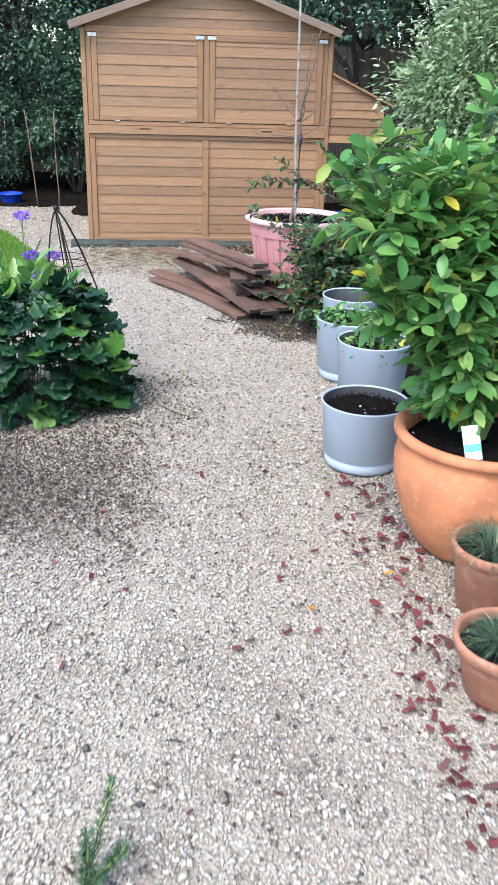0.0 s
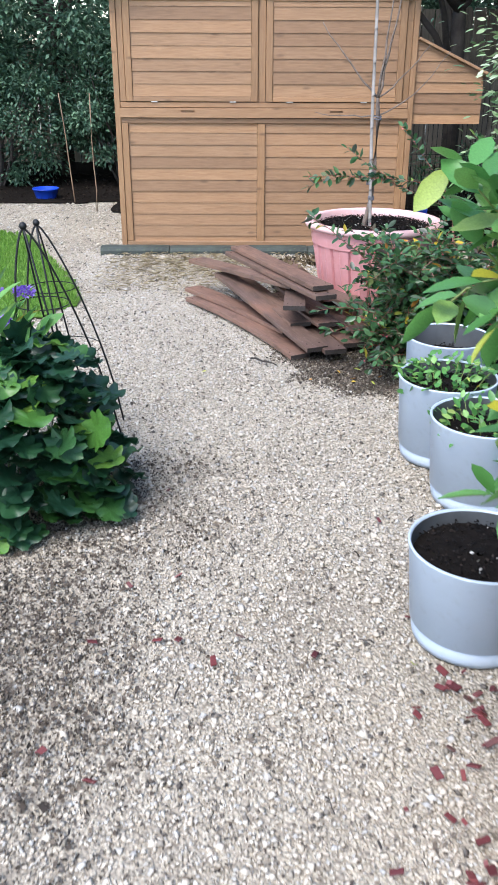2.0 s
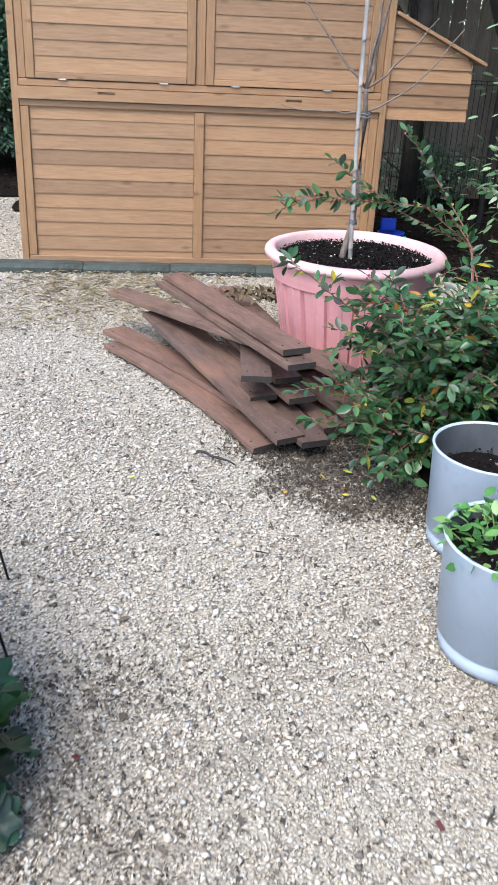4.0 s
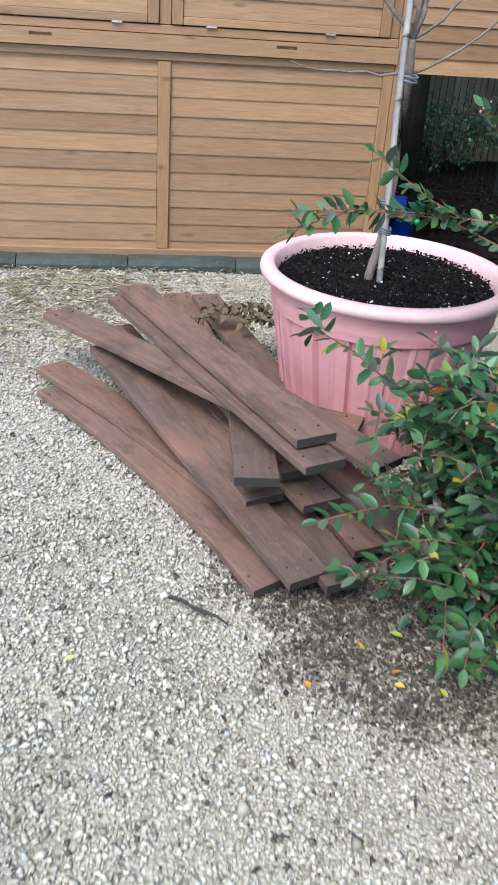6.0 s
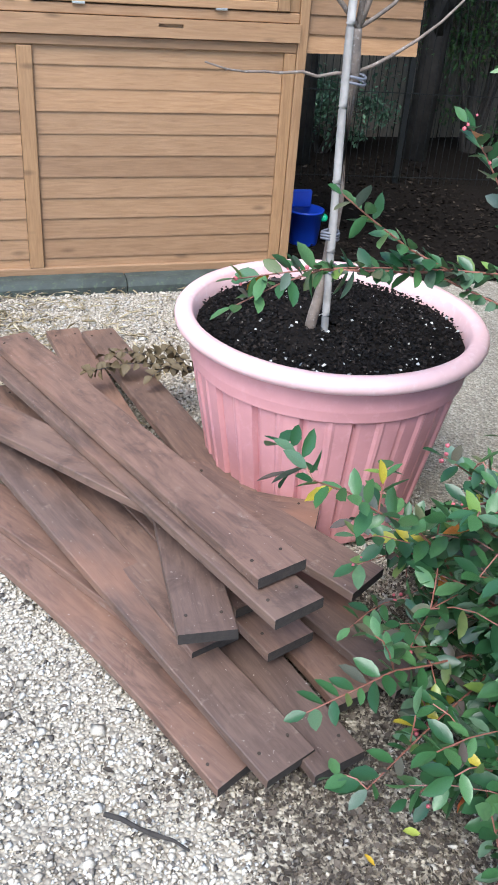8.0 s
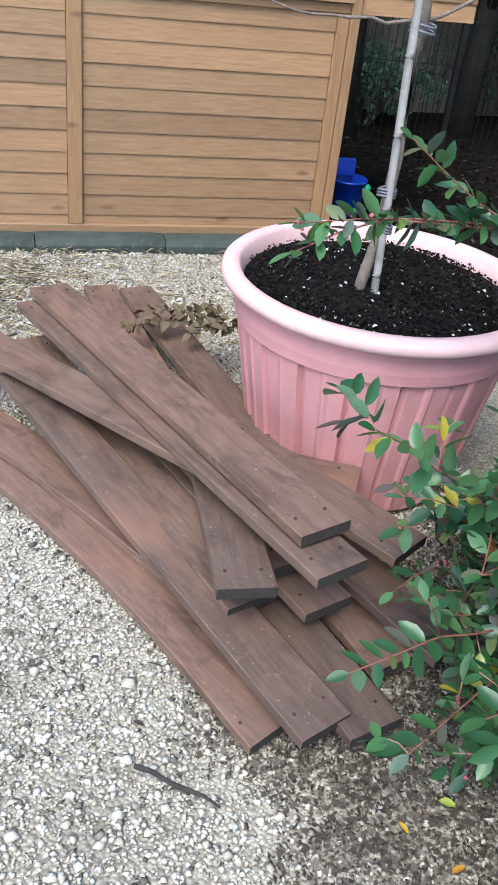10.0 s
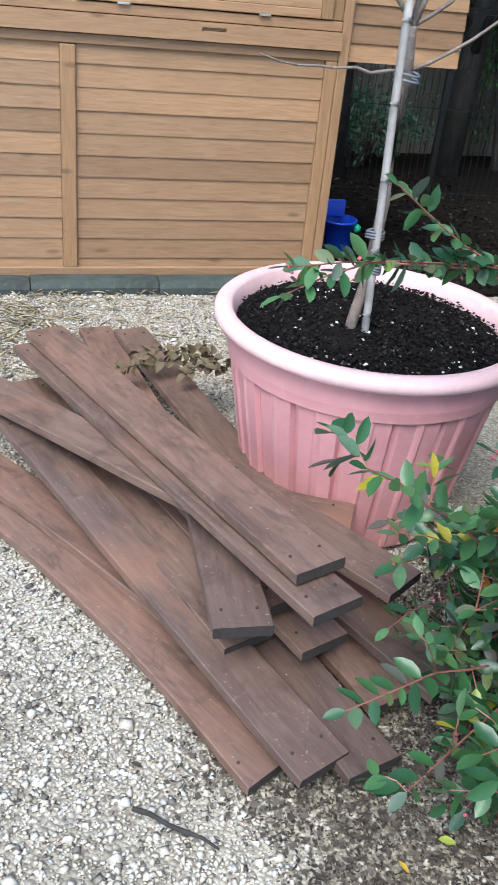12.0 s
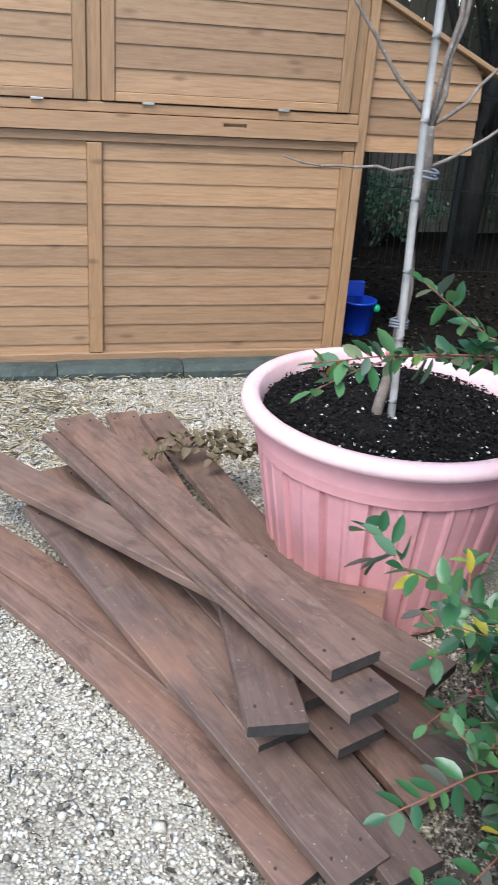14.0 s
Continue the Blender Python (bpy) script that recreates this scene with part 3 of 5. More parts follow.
def build_coop():
    coop = thing("chicken_coop", (0, 0, 0), "honey-brown timber chicken coop with lapped boards and closed doors", "coop")
    D = 1.25
    # last entry: added dark sheet behind the front boards, the interior's shade as colour
    for nm, lo, hi in (("back_wall", (X0, D, ZB), (X1, D + 0.02, ZT)), ("side_wall", (X0 + 0.004, 0.05, ZB), (X0 + 0.024, D - 0.003, ZT)),
                       ("side_wall", (X1 - 0.024, 0.05, ZB), (X1 - 0.004, D - 0.003, ZT)), ("inner_lining", (X0 + 0.03, 0.028, ZB + 0.01), (X1 - 0.03, 0.045, 2.2))):
        part(nm, box(lo, hi, 0), coop_wood if "wall" in nm else gap_shade, coop)
    for x in (X0, X1 - 0.046):
        part("corner_post", box((x, -0.018, ZB - 0.005), (x + 0.046, 0.045, ZT + 0.02)), coop_wood_up, coop)
        part("corner_post", box((x, D - 0.045, ZB - 0.005), (x + 0.046, D + 0.025, ZT)), coop_wood_up, coop)
    a, b = X0 + 0.048, X1 - 0.048
    for x in (a, b - 0.056):
        part("stile", box((x, -0.010, 0.090), (x + 0.056, 0.028, 1.082)), coop_wood_up, coop)
    part("bottom_rail", box((a, -0.012, ZB), (b, 0.028, 0.088)), coop_wood, coop)
    part("middle_post", box((MID - 0.033, -0.012, 0.090), (MID + 0.033, 0.028, 1.08)), coop_wood_up, coop)
    part("upper_rail", box((a, -0.011, 1.084), (b, 0.028, 1.126)), coop_wood, coop)
    boards(coop, a + 0.058, MID - 0.035, 0.0349, 1.1030, 11, 0.022)
    boards(coop, MID + 0.035, b - 0.058, 0.0349, 1.1030, 11, 0.022)
    # ledge with two finger slots
    lz0, lz1, slots = 1.130, 1.206, (0.387, 1.641)
    x = a - 0.004
    bm = bmesh.new()
    for sx in slots:
        add_box(bm, (x, -0.030, lz0), (sx - 0.055, 0.0, lz1))
        add_box(bm, (sx - 0.055, -0.030, lz0), (sx + 0.055, 0.0, lz0 + 0.042))
        add_box(bm, (sx - 0.055, -0.030, lz1 - 0.019), (sx + 0.055, 0.0, lz1))
        x = sx + 0.055
    add_box(bm, (x, -0.030, lz0), (b + 0.004, 0.0, lz1))
    part("ledge_board", bm, coop_wood, coop)
    for sx in slots:
        part("slot_back", box((sx - 0.054, -0.012, lz0 + 0.043), (sx + 0.054, -0.002, lz1 - 0.020), 0), coop_wood, coop)
    part("door_rail", box((a, -0.014, 1.209), (b, 0.028, 1.250)), coop_wood, coop)
    part("centre_post", box((MID - 0.030, -0.008, 1.253), (MID + 0.030, 0.028, 2.062)), coop_wood_up, coop)
    for x in (a, b - 0.050):
        part("door_post", box((x, -0.008, 1.253), (x + 0.050, 0.028, 2.062)), coop_wood_up, coop)
    for d0, d1 in ((a + 0.054, MID - 0.033), (MID + 0.033, b - 0.054)):
        door = new("door")
        door.parent = coop
        door.location = (d0, -0.016, 1.256)
        w, h = d1 - d0, 0.800
        part("door_stile", box((0, -0.008, 0), (0.056, 0.022, h)), coop_wood_up, door)
        part("door_stile", box((w - 0.056, -0.008, 0), (w, 0.022, h)), coop_wood_up, door)
        part("door_bottom_rail", box((0.058, -0.007, 0), (w - 0.058, 0.022, 0.038)), coop_wood, door)
        part("door_top_rail", box((0.058, -0.007, h - 0.045), (w - 0.058, 0.022, h)), coop_wood, door)
        boards(door, 0.058, w - 0.058, 0.040, 0.812, 8, 0.018)
    for x in (0.105, 0.765, 1.243, 1.868):
        bm = box((x - 0.027, -0.0295, 1.249), (x + 0.027, -0.0145, 1.258), 0.0015)
        part("hinge", bm, zinc, coop, "zinc hinge")
    for x in (a + 0.068, MID - 0.064, MID + 0.055, b - 0.06):
        bm = box((x - 0.042, -0.034, 2.024), (x + 0.042, -0.0255, 2.058), 0.002)
        add_box(bm, (x - 0.012, -0.046, 2.028), (x + 0.012, -0.032, 2.052), 0.003)
        part("latch", bm, zinc, coop, "zinc sliding latch")
    part("gable_rail", box((a, -0.014, 2.066), (b, 0.028, 2.125)), coop_wood, coop)
    # gable boards, cut to the roof's slope
    ridge, eave, over = 2.585, 2.125, 0.10
    slope = (ridge - eave) / (MID - (X0 - over))
    z = 2.128
    while z < ridge - 0.09:
        half = (ridge - 0.03 - z) / slope
        half2 = max((ridge - 0.03 - z - 0.084) / slope, 0.01)
        half, half2 = min(half, 1.24), min(half2, 1.24)
        bm = bmesh.new()
        f = [bm.verts.new(v) for v in ((MID - half, 0.004, z), (MID + half, 0.004, z), (MID + half2, 0.013, z + 0.084), (MID - half2, 0.013, z + 0.084))]
        g = [bm.verts.new((v.co.x, 0.026, v.co.z)) for v in f]
        bm.faces.new(f)
        bm.faces.new(g[::-1])
        for i in range(4):
            j = (i + 1) % 4
            bm.faces.new((f[j], f[i], g[i], g[j]))
        part("gable_board", bm, coop_wood, coop)
        z += 0.0855
    ang = math.degrees(math.atan(slope))
    ln = math.hypot(MID - X0 + over, ridge - eave)
    for sgn in (-1, 1):
        slab = part("roof_slope", box((0, -0.12, 0.0), (ln, D + 0.1, 0.022), 0.002), roof_felt, coop, "weathered brown roof boards")
        slab.matrix_basis = pose(MID, 0, ridge - 0.005, 0, 0, 0) @ (pose(0, 0, 0, 0, ang, 0) if sgn > 0 else Matrix.Diagonal((-1, 1, 1, 1)) @ pose(0, 0, 0, 0, ang, 0))
        barge = part("barge_board", box((0, -0.145, -0.045), (ln, -0.124, 0.026), 0.003), barge_wood, coop, "weathered greyish barge board")
        barge.matrix_basis = slab.matrix_basis.copy()
    # nest box on the side, with a sloping lid
    nest = new("nest_box")
    nest.parent = coop
    nx1, nz0, nd = 2.87, 1.085, 0.55
    za, zb = 1.735, 1.475
    z = nz0
    bh = 0.082
    while z < za - 0.02:
        zt = min(z + bh - 0.0012, za)

        def xr(zz):
            return nx1 if zz <= zb else nx1 - (zz - zb) / (za - zb) * (nx1 - X1)
        bm = bmesh.new()
        f = [bm.verts.new(v) for v in ((X1 + 0.002, 0.008, z), (xr(z), 0.008, z), (max(xr(zt), X1 + 0.01), 0.017, zt), (X1 + 0.002, 0.017, zt))]
        g = [bm.verts.new((v.co.x, 0.03, v.co.z)) for v in f]
        bm.faces.new(f)
        bm.faces.new(g[::-1])
        for i in range(4):
            j = (i + 1) % 4
            bm.faces.new((f[j], f[i], g[i], g[j]))
        part("nest_board", bm, coop_wood, nest)
        z += bh
    part("nest_side", box((nx1 - 0.02, 0.032, nz0), (nx1, nd, zb), 0), coop_wood, nest)
    part("nest_floor", box((X1 + 0.002, 0.032, nz0 + 0.004), (nx1 - 0.022, nd, nz0 + 0.02), 0), coop_wood, nest)
    lid = part("nest_lid", box((0, -0.03, 0.004), (0.72, nd + 0.03, 0.026)), coop_wood, nest)
    lid.matrix_basis = pose(X1 + 0.002, 0, za, 0, math.degrees(math.atan((za - zb) / (nx1 - X1))), 0)


build_coop()


def build_edging():
    L = 0.609
    bm = bmesh.new()
    prof = [(-0.065, -0.03), (-0.065, 0.030), (-0.052, 0.052), (-0.025, 0.061), (0.045, 0.062), (0.045, -0.03)]
    n = 9
    rings = []
    for i in range(n + 1):
        x = L * i / n
        rings.append([bm.verts.new((x, y + 0.003 * noise.noise((x * 9, y * 30, z * 30)), z * (1 - 0.05 * (i in (0, n))))) for y, z in prof])
    for r0, r1 in zip(rings, rings[1:]):
        for k in range(len(prof)):
            j = (k + 1) % len(prof)
            bm.faces.new((r0[k], r0[j], r1[j], r1[k]))
    bm.faces.new(rings[0][::-1])
    bm.faces.new(rings[-1])
    bmesh.ops.recalc_face_normals(bm, faces=bm.faces)
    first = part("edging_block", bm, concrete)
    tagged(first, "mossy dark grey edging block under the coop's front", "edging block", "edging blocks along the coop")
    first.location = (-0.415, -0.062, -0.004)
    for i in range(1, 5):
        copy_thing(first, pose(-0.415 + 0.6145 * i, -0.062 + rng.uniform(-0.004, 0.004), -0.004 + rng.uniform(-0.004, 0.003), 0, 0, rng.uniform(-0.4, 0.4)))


build_edging()


# ---- pile of planks ----
def plank(far, near, width=0.134, thick=0.028, label="", seed=0, bow=0.0, curve=0.0):
    """A worn board whose top runs from far to near (middle of each end)."""
    a, b = Vector(far), Vector(near)
    ln = (b - a).length
    bm = bmesh.new()
    n = 10
    rings = []
    for i in range(n + 1):
        t = i / n
        w = width / 2 * (1 + 0.035 * noise.noise((t * 6, seed, 0)))
        c = 0.0022
        z = bow * 4 * t * (1 - t) + 0.002 * noise.noise((t * 3, seed, 5))
        y = ln * t
        s = curve * 4 * t * (1 - t)
        rings.append([bm.verts.new((v[0] + s, v[1], v[2])) for v in ((-w, y, z - thick + c), (-w, y, z - c), (-w + c, y, z), (w - c, y, z), (w, y, z - c), (w, y, z - thick + c), (w - c, y, z - thick), (-w + c, y, z - thick))])
    for r0, r1 in zip(rings, rings[1:]):
        for k in range(8):
            j = (k + 1) % 8
            bm.faces.new((r0[k], r0[j], r1[j], r1[k]))
    bm.faces.new(rings[0])
    bm.faces.new(rings[-1][::-1])
    bmesh.ops.recalc_face_normals(bm, faces=bm.faces)
    y = (b - a).normalized()
    x = y.cross(Vector((0, 0, 1))).normalized()
    m = Matrix((x, y, x.cross(y))).transposed().to_4x4()
    m.translation = a
    ob = part("plank", bm, plank_wood)
    ob.data.materials.append(end_grain)
    for p in ob.data.polygons[-2:]:
        p.material_index = 1
    ob.matrix_basis = m
    tagged(ob, label or "old dark reddish-brown hardwood board lying in the pile", "plank", "planks in the pile")
    # nail holes as dark stubs, the shade of each hole in its colour
    for s in (-1, 1):
        for e in (0.06, ln - 0.06):
            hb = bmesh.new()
            tube(hb, [(s * width * 0.3, e, -0.004), (s * width * 0.3 + 0.001, e, 0.0022)], 0.0042, 6)
            part("nail_hole", hb, gap_shade, ob)
    return ob


# far end, near end (middle of the top), and how far the board is bent sideways
PLANKS = [
    ((0.488, -1.700, 0.040), (1.175, -2.960, 0.032), -0.05),
    ((1.383, -2.440, 0.066), (1.500, -2.850, 0.066), 0.0),
    ((0.475, -1.561, 0.075), (1.140, -2.560, 0.062), -0.02),
    ((1.046, -0.730, 0.085), (1.250, -2.350, 0.100), 0.0),
    ((1.080, -1.950, 0.080), (1.373, -3.030, 0.085), 0.0),
    ((0.850, -1.550, 0.115), (1.190, -2.520, 0.110), 0.0),
    ((1.180, -0.820, 0.115), (1.420, -2.380, 0.190), 0.0),
    ((0.742, -1.360, 0.165), (1.190, -2.680, 0.140), 0.0),
    ((1.100, -2.000, 0.150), (1.356, -2.739, 0.158), 0.0),
    ((1.340, -2.280, 0.150), (1.615, -2.880, 0.125), 0.0),
    ((0.700, -1.660, 0.208), (1.268, -3.015, 0.094), 0.0),
    ((1.320, -2.190, 0.196), (1.575, -2.325, 0.196), 0.0),
    ((1.120, -2.020, 0.215), (1.305, -2.640, 0.212), 0.0),
    ((1.220, -2.110, 0.262), (1.572, -2.668, 0.248), 0.0),
    ((1.190, -2.190, 0.245), (1.141, -2.775, 0.272), 0.0),
    ((0.497, -1.399, 0.250), (1.190, -2.345, 0.296), 0.0),
    ((0.772, -1.310, 0.282), (1.325, -2.830, 0.352), 0.0),
    ((0.816, -1.268, 0.315), (1.315, -2.735, 0.385), 0.0),
]
for i, (far, near, curve) in enumerate(PLANKS):
    plank(far, near, label="short reddish-brown board laid across the top of the pile" if i == 14 else "", seed=i * 3.7, curve=curve)


# ---- pots ----
def soil_bed(parent, r, z, n=500):
    bm = bmesh.new()
    rings = []
    for k in range(7):
        rr = r * (k + 0.3) / 6.3
        rings.append([bm.verts.new((rr * math.cos(a), rr * math.sin(a), z + 0.014 * noise.noise((rr * 9 * math.cos(a), rr * 9 * math.sin(a), z)) + 0.012 * (1 - rr / r))) for a in [2 * math.pi * j / 26 for j in range(26)]])
    for a, b in zip(rings, rings[1:]):
        for j in range(26):
            bm.faces.new((a[j], a[(j + 1) % 26], b[(j + 1) % 26], b[j]))
    bm.faces.new(rings[0])
    part("soil", bm, soil_base, parent, "dark potting soil", True)
    a, rr = rng.uniform(0, 6.28, n), r * 0.97 * np.sqrt(rng.random(n))
    pos = np.column_stack([rr * np.cos(a), rr * np.sin(a), z + 0.008 + rng.uniform(-0.004, 0.012, n)])
    d = rng.normal(0, 1, (n, 3)) * (1, 1, 0.35)
    stuff("soil_grain", scatter("soil_grain", small_leaf(0.7), pos, d, rng.uniform(0.005, 0.017, n), soil, rng.normal(0, 1, (n, 3))), parent)


def build_pink_pot():
    pot = thing("plant_pot", (1.72, -1.925, 0.0), "large faded pink plastic planter with a ribbed side", "plant pot")

    def ribs(a, z):
        if z < 0.02 or z > 0.486:
            return 0.0
        k = round(a * 288 / (2 * math.pi)) % 16
        return {0: -0.018, 1: -0.011, 8: 0.001, 9: 0.003}.get(k, -0.006 if k < 8 else -0.001)
    part("pot_body", lathe([(0.300, 0.0), (0.318, 0.012), (0.326, 0.025), (0.398, 0.44), (0.402, 0.472), (0.403, 0.4800), (0.4035, 0.4850), (0.4036, 0.4858), (0.4110, 0.4868), (0.4125, 0.4885), (0.413, 0.494), (0.417, 0.520), (0.418, 0.590)], 288, ribs), pink_plastic, pot)
    part("pot_rim", lathe([(0.416, 0.583), (0.446, 0.588), (0.459, 0.596), (0.4625, 0.608), (0.460, 0.621), (0.452, 0.629), (0.434, 0.634), (0.416, 0.632), (0.408, 0.622), (0.400, 0.570), (0.380, 0.45)], 96), pink_rim, pot, "chalky paler pink rolled rim", True)
    soil_bed(pot, 0.399, 0.578, 9000)


build_pink_pot()


def build_bucket(at, r, h, rb, group, label, fill=0.05):
    b = thing("plant_pot", at, label, "plant pot", group)
    part("pot_body", lathe([(rb - 0.02, 0.0), (rb, 0.003), (rb + 0.004, 0.02), (rb + 0.006, 0.045), (rb + 0.002, 0.05), (rb + 0.002, 0.058), (rb + 0.012, 0.064), (r - 0.003, h - 0.012), (r + 0.001, h - 0.006), (r, h), (r - 0.007, h), (r - 0.01, h - 0.01), (r - 0.02, h * 0.55)], 64), grey_plastic, b, "", True)
    # added dark sheet inside the wall, standing in for the shade there
    part("pot_lining", lathe([(r - 0.0105, h - 0.006), (r - 0.0235, h * 0.5)], 64), inside_shade, b, "inside of the pot, its shade put into a dark colour", True)
    soil_bed(b, r - 0.014, h - fill, 700)
    return b


GREY = "pale grey plastic plant pots"
build_bucket((1.53, -5.56, 0), 0.215, 0.330, 0.178, GREY, "pale grey plastic plant pot filled with bare soil")
seed_a = build_bucket((1.78, -4.66, 0), 0.215, 0.36, 0.18, GREY, "pale grey plastic pot with green seedlings", 0.08)
seed_b = build_bucket((1.722, -4.25, 0), 0.215, 0.38, 0.18, GREY, "pale grey plastic pot with bright green seedlings", 0.06)
build_bucket((1.855, -3.68, 0), 0.21, 0.38, 0.18, GREY, "pale grey plastic pot under the shrub", 0.12)


def build_seedlings(pot, h, n):
    a, r = rng.uniform(0, 6.28, n), 0.2 * np.sqrt(rng.random(n))
    pos = np.column_stack([r * np.cos(a), r * np.sin(a), rng.uniform(h - 0.06, h + 0.06, n)])
    d = np.column_stack([np.cos(a), np.sin(a), rng.uniform(-0.2, 0.9, n)]) + rng.normal(0, 0.5, (n, 3))
    base = thing("seedlings", pot.location, "young green seedlings growing in the grey pot", "plant")
    bm = bmesh.new()
    for k in range(26):
        p = pos[k]
        tube(bm, bend((p[0] * 0.6, p[1] * 0.6, h - 0.07), p, 0.0, 4), 0.002, 4)
    part("branchwork", bm, stem_green, base)["kind"] = "stuff"
    stuff("leaves", scatter("leaves", leaf_shape(0.55), pos, d, rng.uniform(0.025, 0.06, n), bay_bulk_mat), base)


build_seedlings(seed_a, 0.32, 150)
build_seedlings(seed_b, 0.36, 240)


def build_terracotta(at, prof, label, mat, soil_r, soil_z):
    p = thing("plant_pot", at, label, "plant pot", "terracotta pots")
    part("pot_body", lathe(prof, 72), mat, p, "", True)
    soil_bed(p, soil_r, soil_z, 500)
    return p


big_tc = build_terracotta((1.825, -6.36, 0), [(0.205, 0.0), (0.222, 0.0044), (0.245, 0.033), (0.292, 0.121), (0.33, 0.22), (0.348, 0.308), (0.35, 0.3795), (0.34, 0.44), (0.336, 0.462), (0.34, 0.4697), (0.356, 0.4774), (0.363, 0.4917), (0.36, 0.5093), (0.347, 0.5181), (0.33, 0.5159), (0.318, 0.5038), (0.312, 0.4785), (0.305, 0.363)],
                          "large round orange terracotta pot with a thick rim", terracotta, 0.310, 0.446)
mid_tc = build_terracotta((1.735, -6.83, 0), [(0.11, 0.0), (0.118, 0.005), (0.148, 0.225), (0.150, 0.228), (0.160, 0.230), (0.164, 0.264), (0.160, 0.270), (0.149, 0.270), (0.144, 0.262), (0.138, 0.18)],
                          "weathered terracotta pot with tufted grass", terracotta_old, 0.142, 0.225)
small_tc = build_terracotta((1.605, -7.29, 0), [(0.105, 0.0), (0.112, 0.005), (0.145, 0.155), (0.148, 0.160), (0.160, 0.164), (0.166, 0.20), (0.162, 0.206), (0.151, 0.206), (0.146, 0.198), (0.140, 0.13)],
                            "small terracotta pot with blue-green tufted grass", terracotta_old, 0.144, 0.165)


def build_tuft(at, r, h, n, label):
    t = thing("grass_tuft", at, label, "plant")
    a, rr = rng.uniform(0, 6.28, n), r * 0.5 * np.sqrt(rng.random(n))
    verts, tris = [], []
    for k in range(n):
        d = np.array([math.cos(a[k]), math.sin(a[k])])
        p0 = d * rr[k]
        ln = rng.uniform(0.5, 1.0) * h
        side = np.array([-d[1], d[0]]) * 0.0018
        out = rng.uniform(0.3, 1.3) * r
        base = len(verts)
        for i in range(4):
            u = i / 3
            c = p0 + d * out * u ** 1.3
            z = ln * (1.5 * u - 0.95 * u * u * (0.6 + 0.6 * out / r))
            w = 1 - 0.85 * u
            verts += [(c[0] - side[0] * w, c[1] - side[1] * w, z), (c[0] + side[0] * w, c[1] + side[1] * w, z)]
        for i in range(3):
            q = base + 2 * i
            tris += [(q, q + 1, q + 3), (q, q + 3, q + 2)]
    stuff("blades", mesh_from(verts, tris, "blades", blade_mat), t)


build_tuft((1.735, -6.83, 0.228), 0.15, 0.15, 420, "tufted green and straw-coloured grass in a terracotta pot")
build_tuft((1.605, -7.29, 0.168), 0.11, 0.12, 420, "blue-green tufted grass in a terracotta pot")


def build_tag():
    t = thing("plant_label", (1.695, -6.58, 0.51), "white plant label with a teal stripe stuck in the soil", "label")
    t.rotation_euler = (radians(-28), 0, radians(12))
    part("card", box((-0.036, -0.001, -0.03), (0.036, 0.001, 0.10), 0.0005), paper, t)
    part("stripe", box((-0.035, -0.0035, 0.002), (0.035, -0.0015, 0.030), 0.0), tag_teal, t, "teal stripe")


build_tag()


# ---- plants ----
def twig_leaves(path, spacing, start=0.2):
    """Places and directions for alternate leaves along a twig."""
    pos, dirs = [], []
    pts = [Vector(p) for p in path]
    lens = [0.0]
    for a, b in zip(pts, pts[1:]):
        lens.append(lens[-1] + (b - a).length)
    total = lens[-1]
    s, k = total * start, rng.integers(0, 2)
    while s < total:
        i = max(j for j in range(len(lens)) if lens[j] <= s)
        i = min(i, len(pts) - 2)
        d = (pts[i + 1] - pts[i]).normalized()
        p = pts[i].lerp(pts[i + 1], (s - lens[i]) / max(lens[i + 1] - lens[i], 1e-6))
        side = d.cross(Vector((0, 0, 1)))
        side = side.normalized() if side.length > 0.15 else Vector((math.cos(s * 90), math.sin(s * 90), 0))
        ang = rng.normal(0, 0.6) + (math.pi if k % 2 else 0)
        up = d.cross(side)
        out = side * math.cos(ang) + up * math.sin(ang)
        pos.append(p)
        dirs.append(tuple(out + d * rng.uniform(0.3, 0.8) + Vector((0, 0, 0.1))))
        s += spacing * rng.uniform(0.7, 1.3)
        k += 1
    pos.append(pts[-1])
    dirs.append(tuple((pts[-1] - pts[-2]).normalized() + Vector(rng.normal(0, 0.1, 3))))
    return [tuple(p) for p in pos], dirs


def split_leaves(plant, pos, dirs, sizes, shape, leaf_mat, bulk_mat, near_key, count):
    pos, dirs, sizes = np.array(pos), np.array(dirs), np.array(sizes)
    order = np.argsort([near_key(p) for p in pos])
    near, rest = order[:count], order[count:]
    me = mesh_from(shape[0], shape[1], "leaf", leaf_mat, True)
    leaf_objects("leaf", me, plant, pos[near], dirs[near], sizes[near], 0.5)
    if len(rest):
        stuff("inner_leaves", scatter("inner_leaves", shape, pos[rest], dirs[rest], sizes[rest], bulk_mat, None, True), plant)


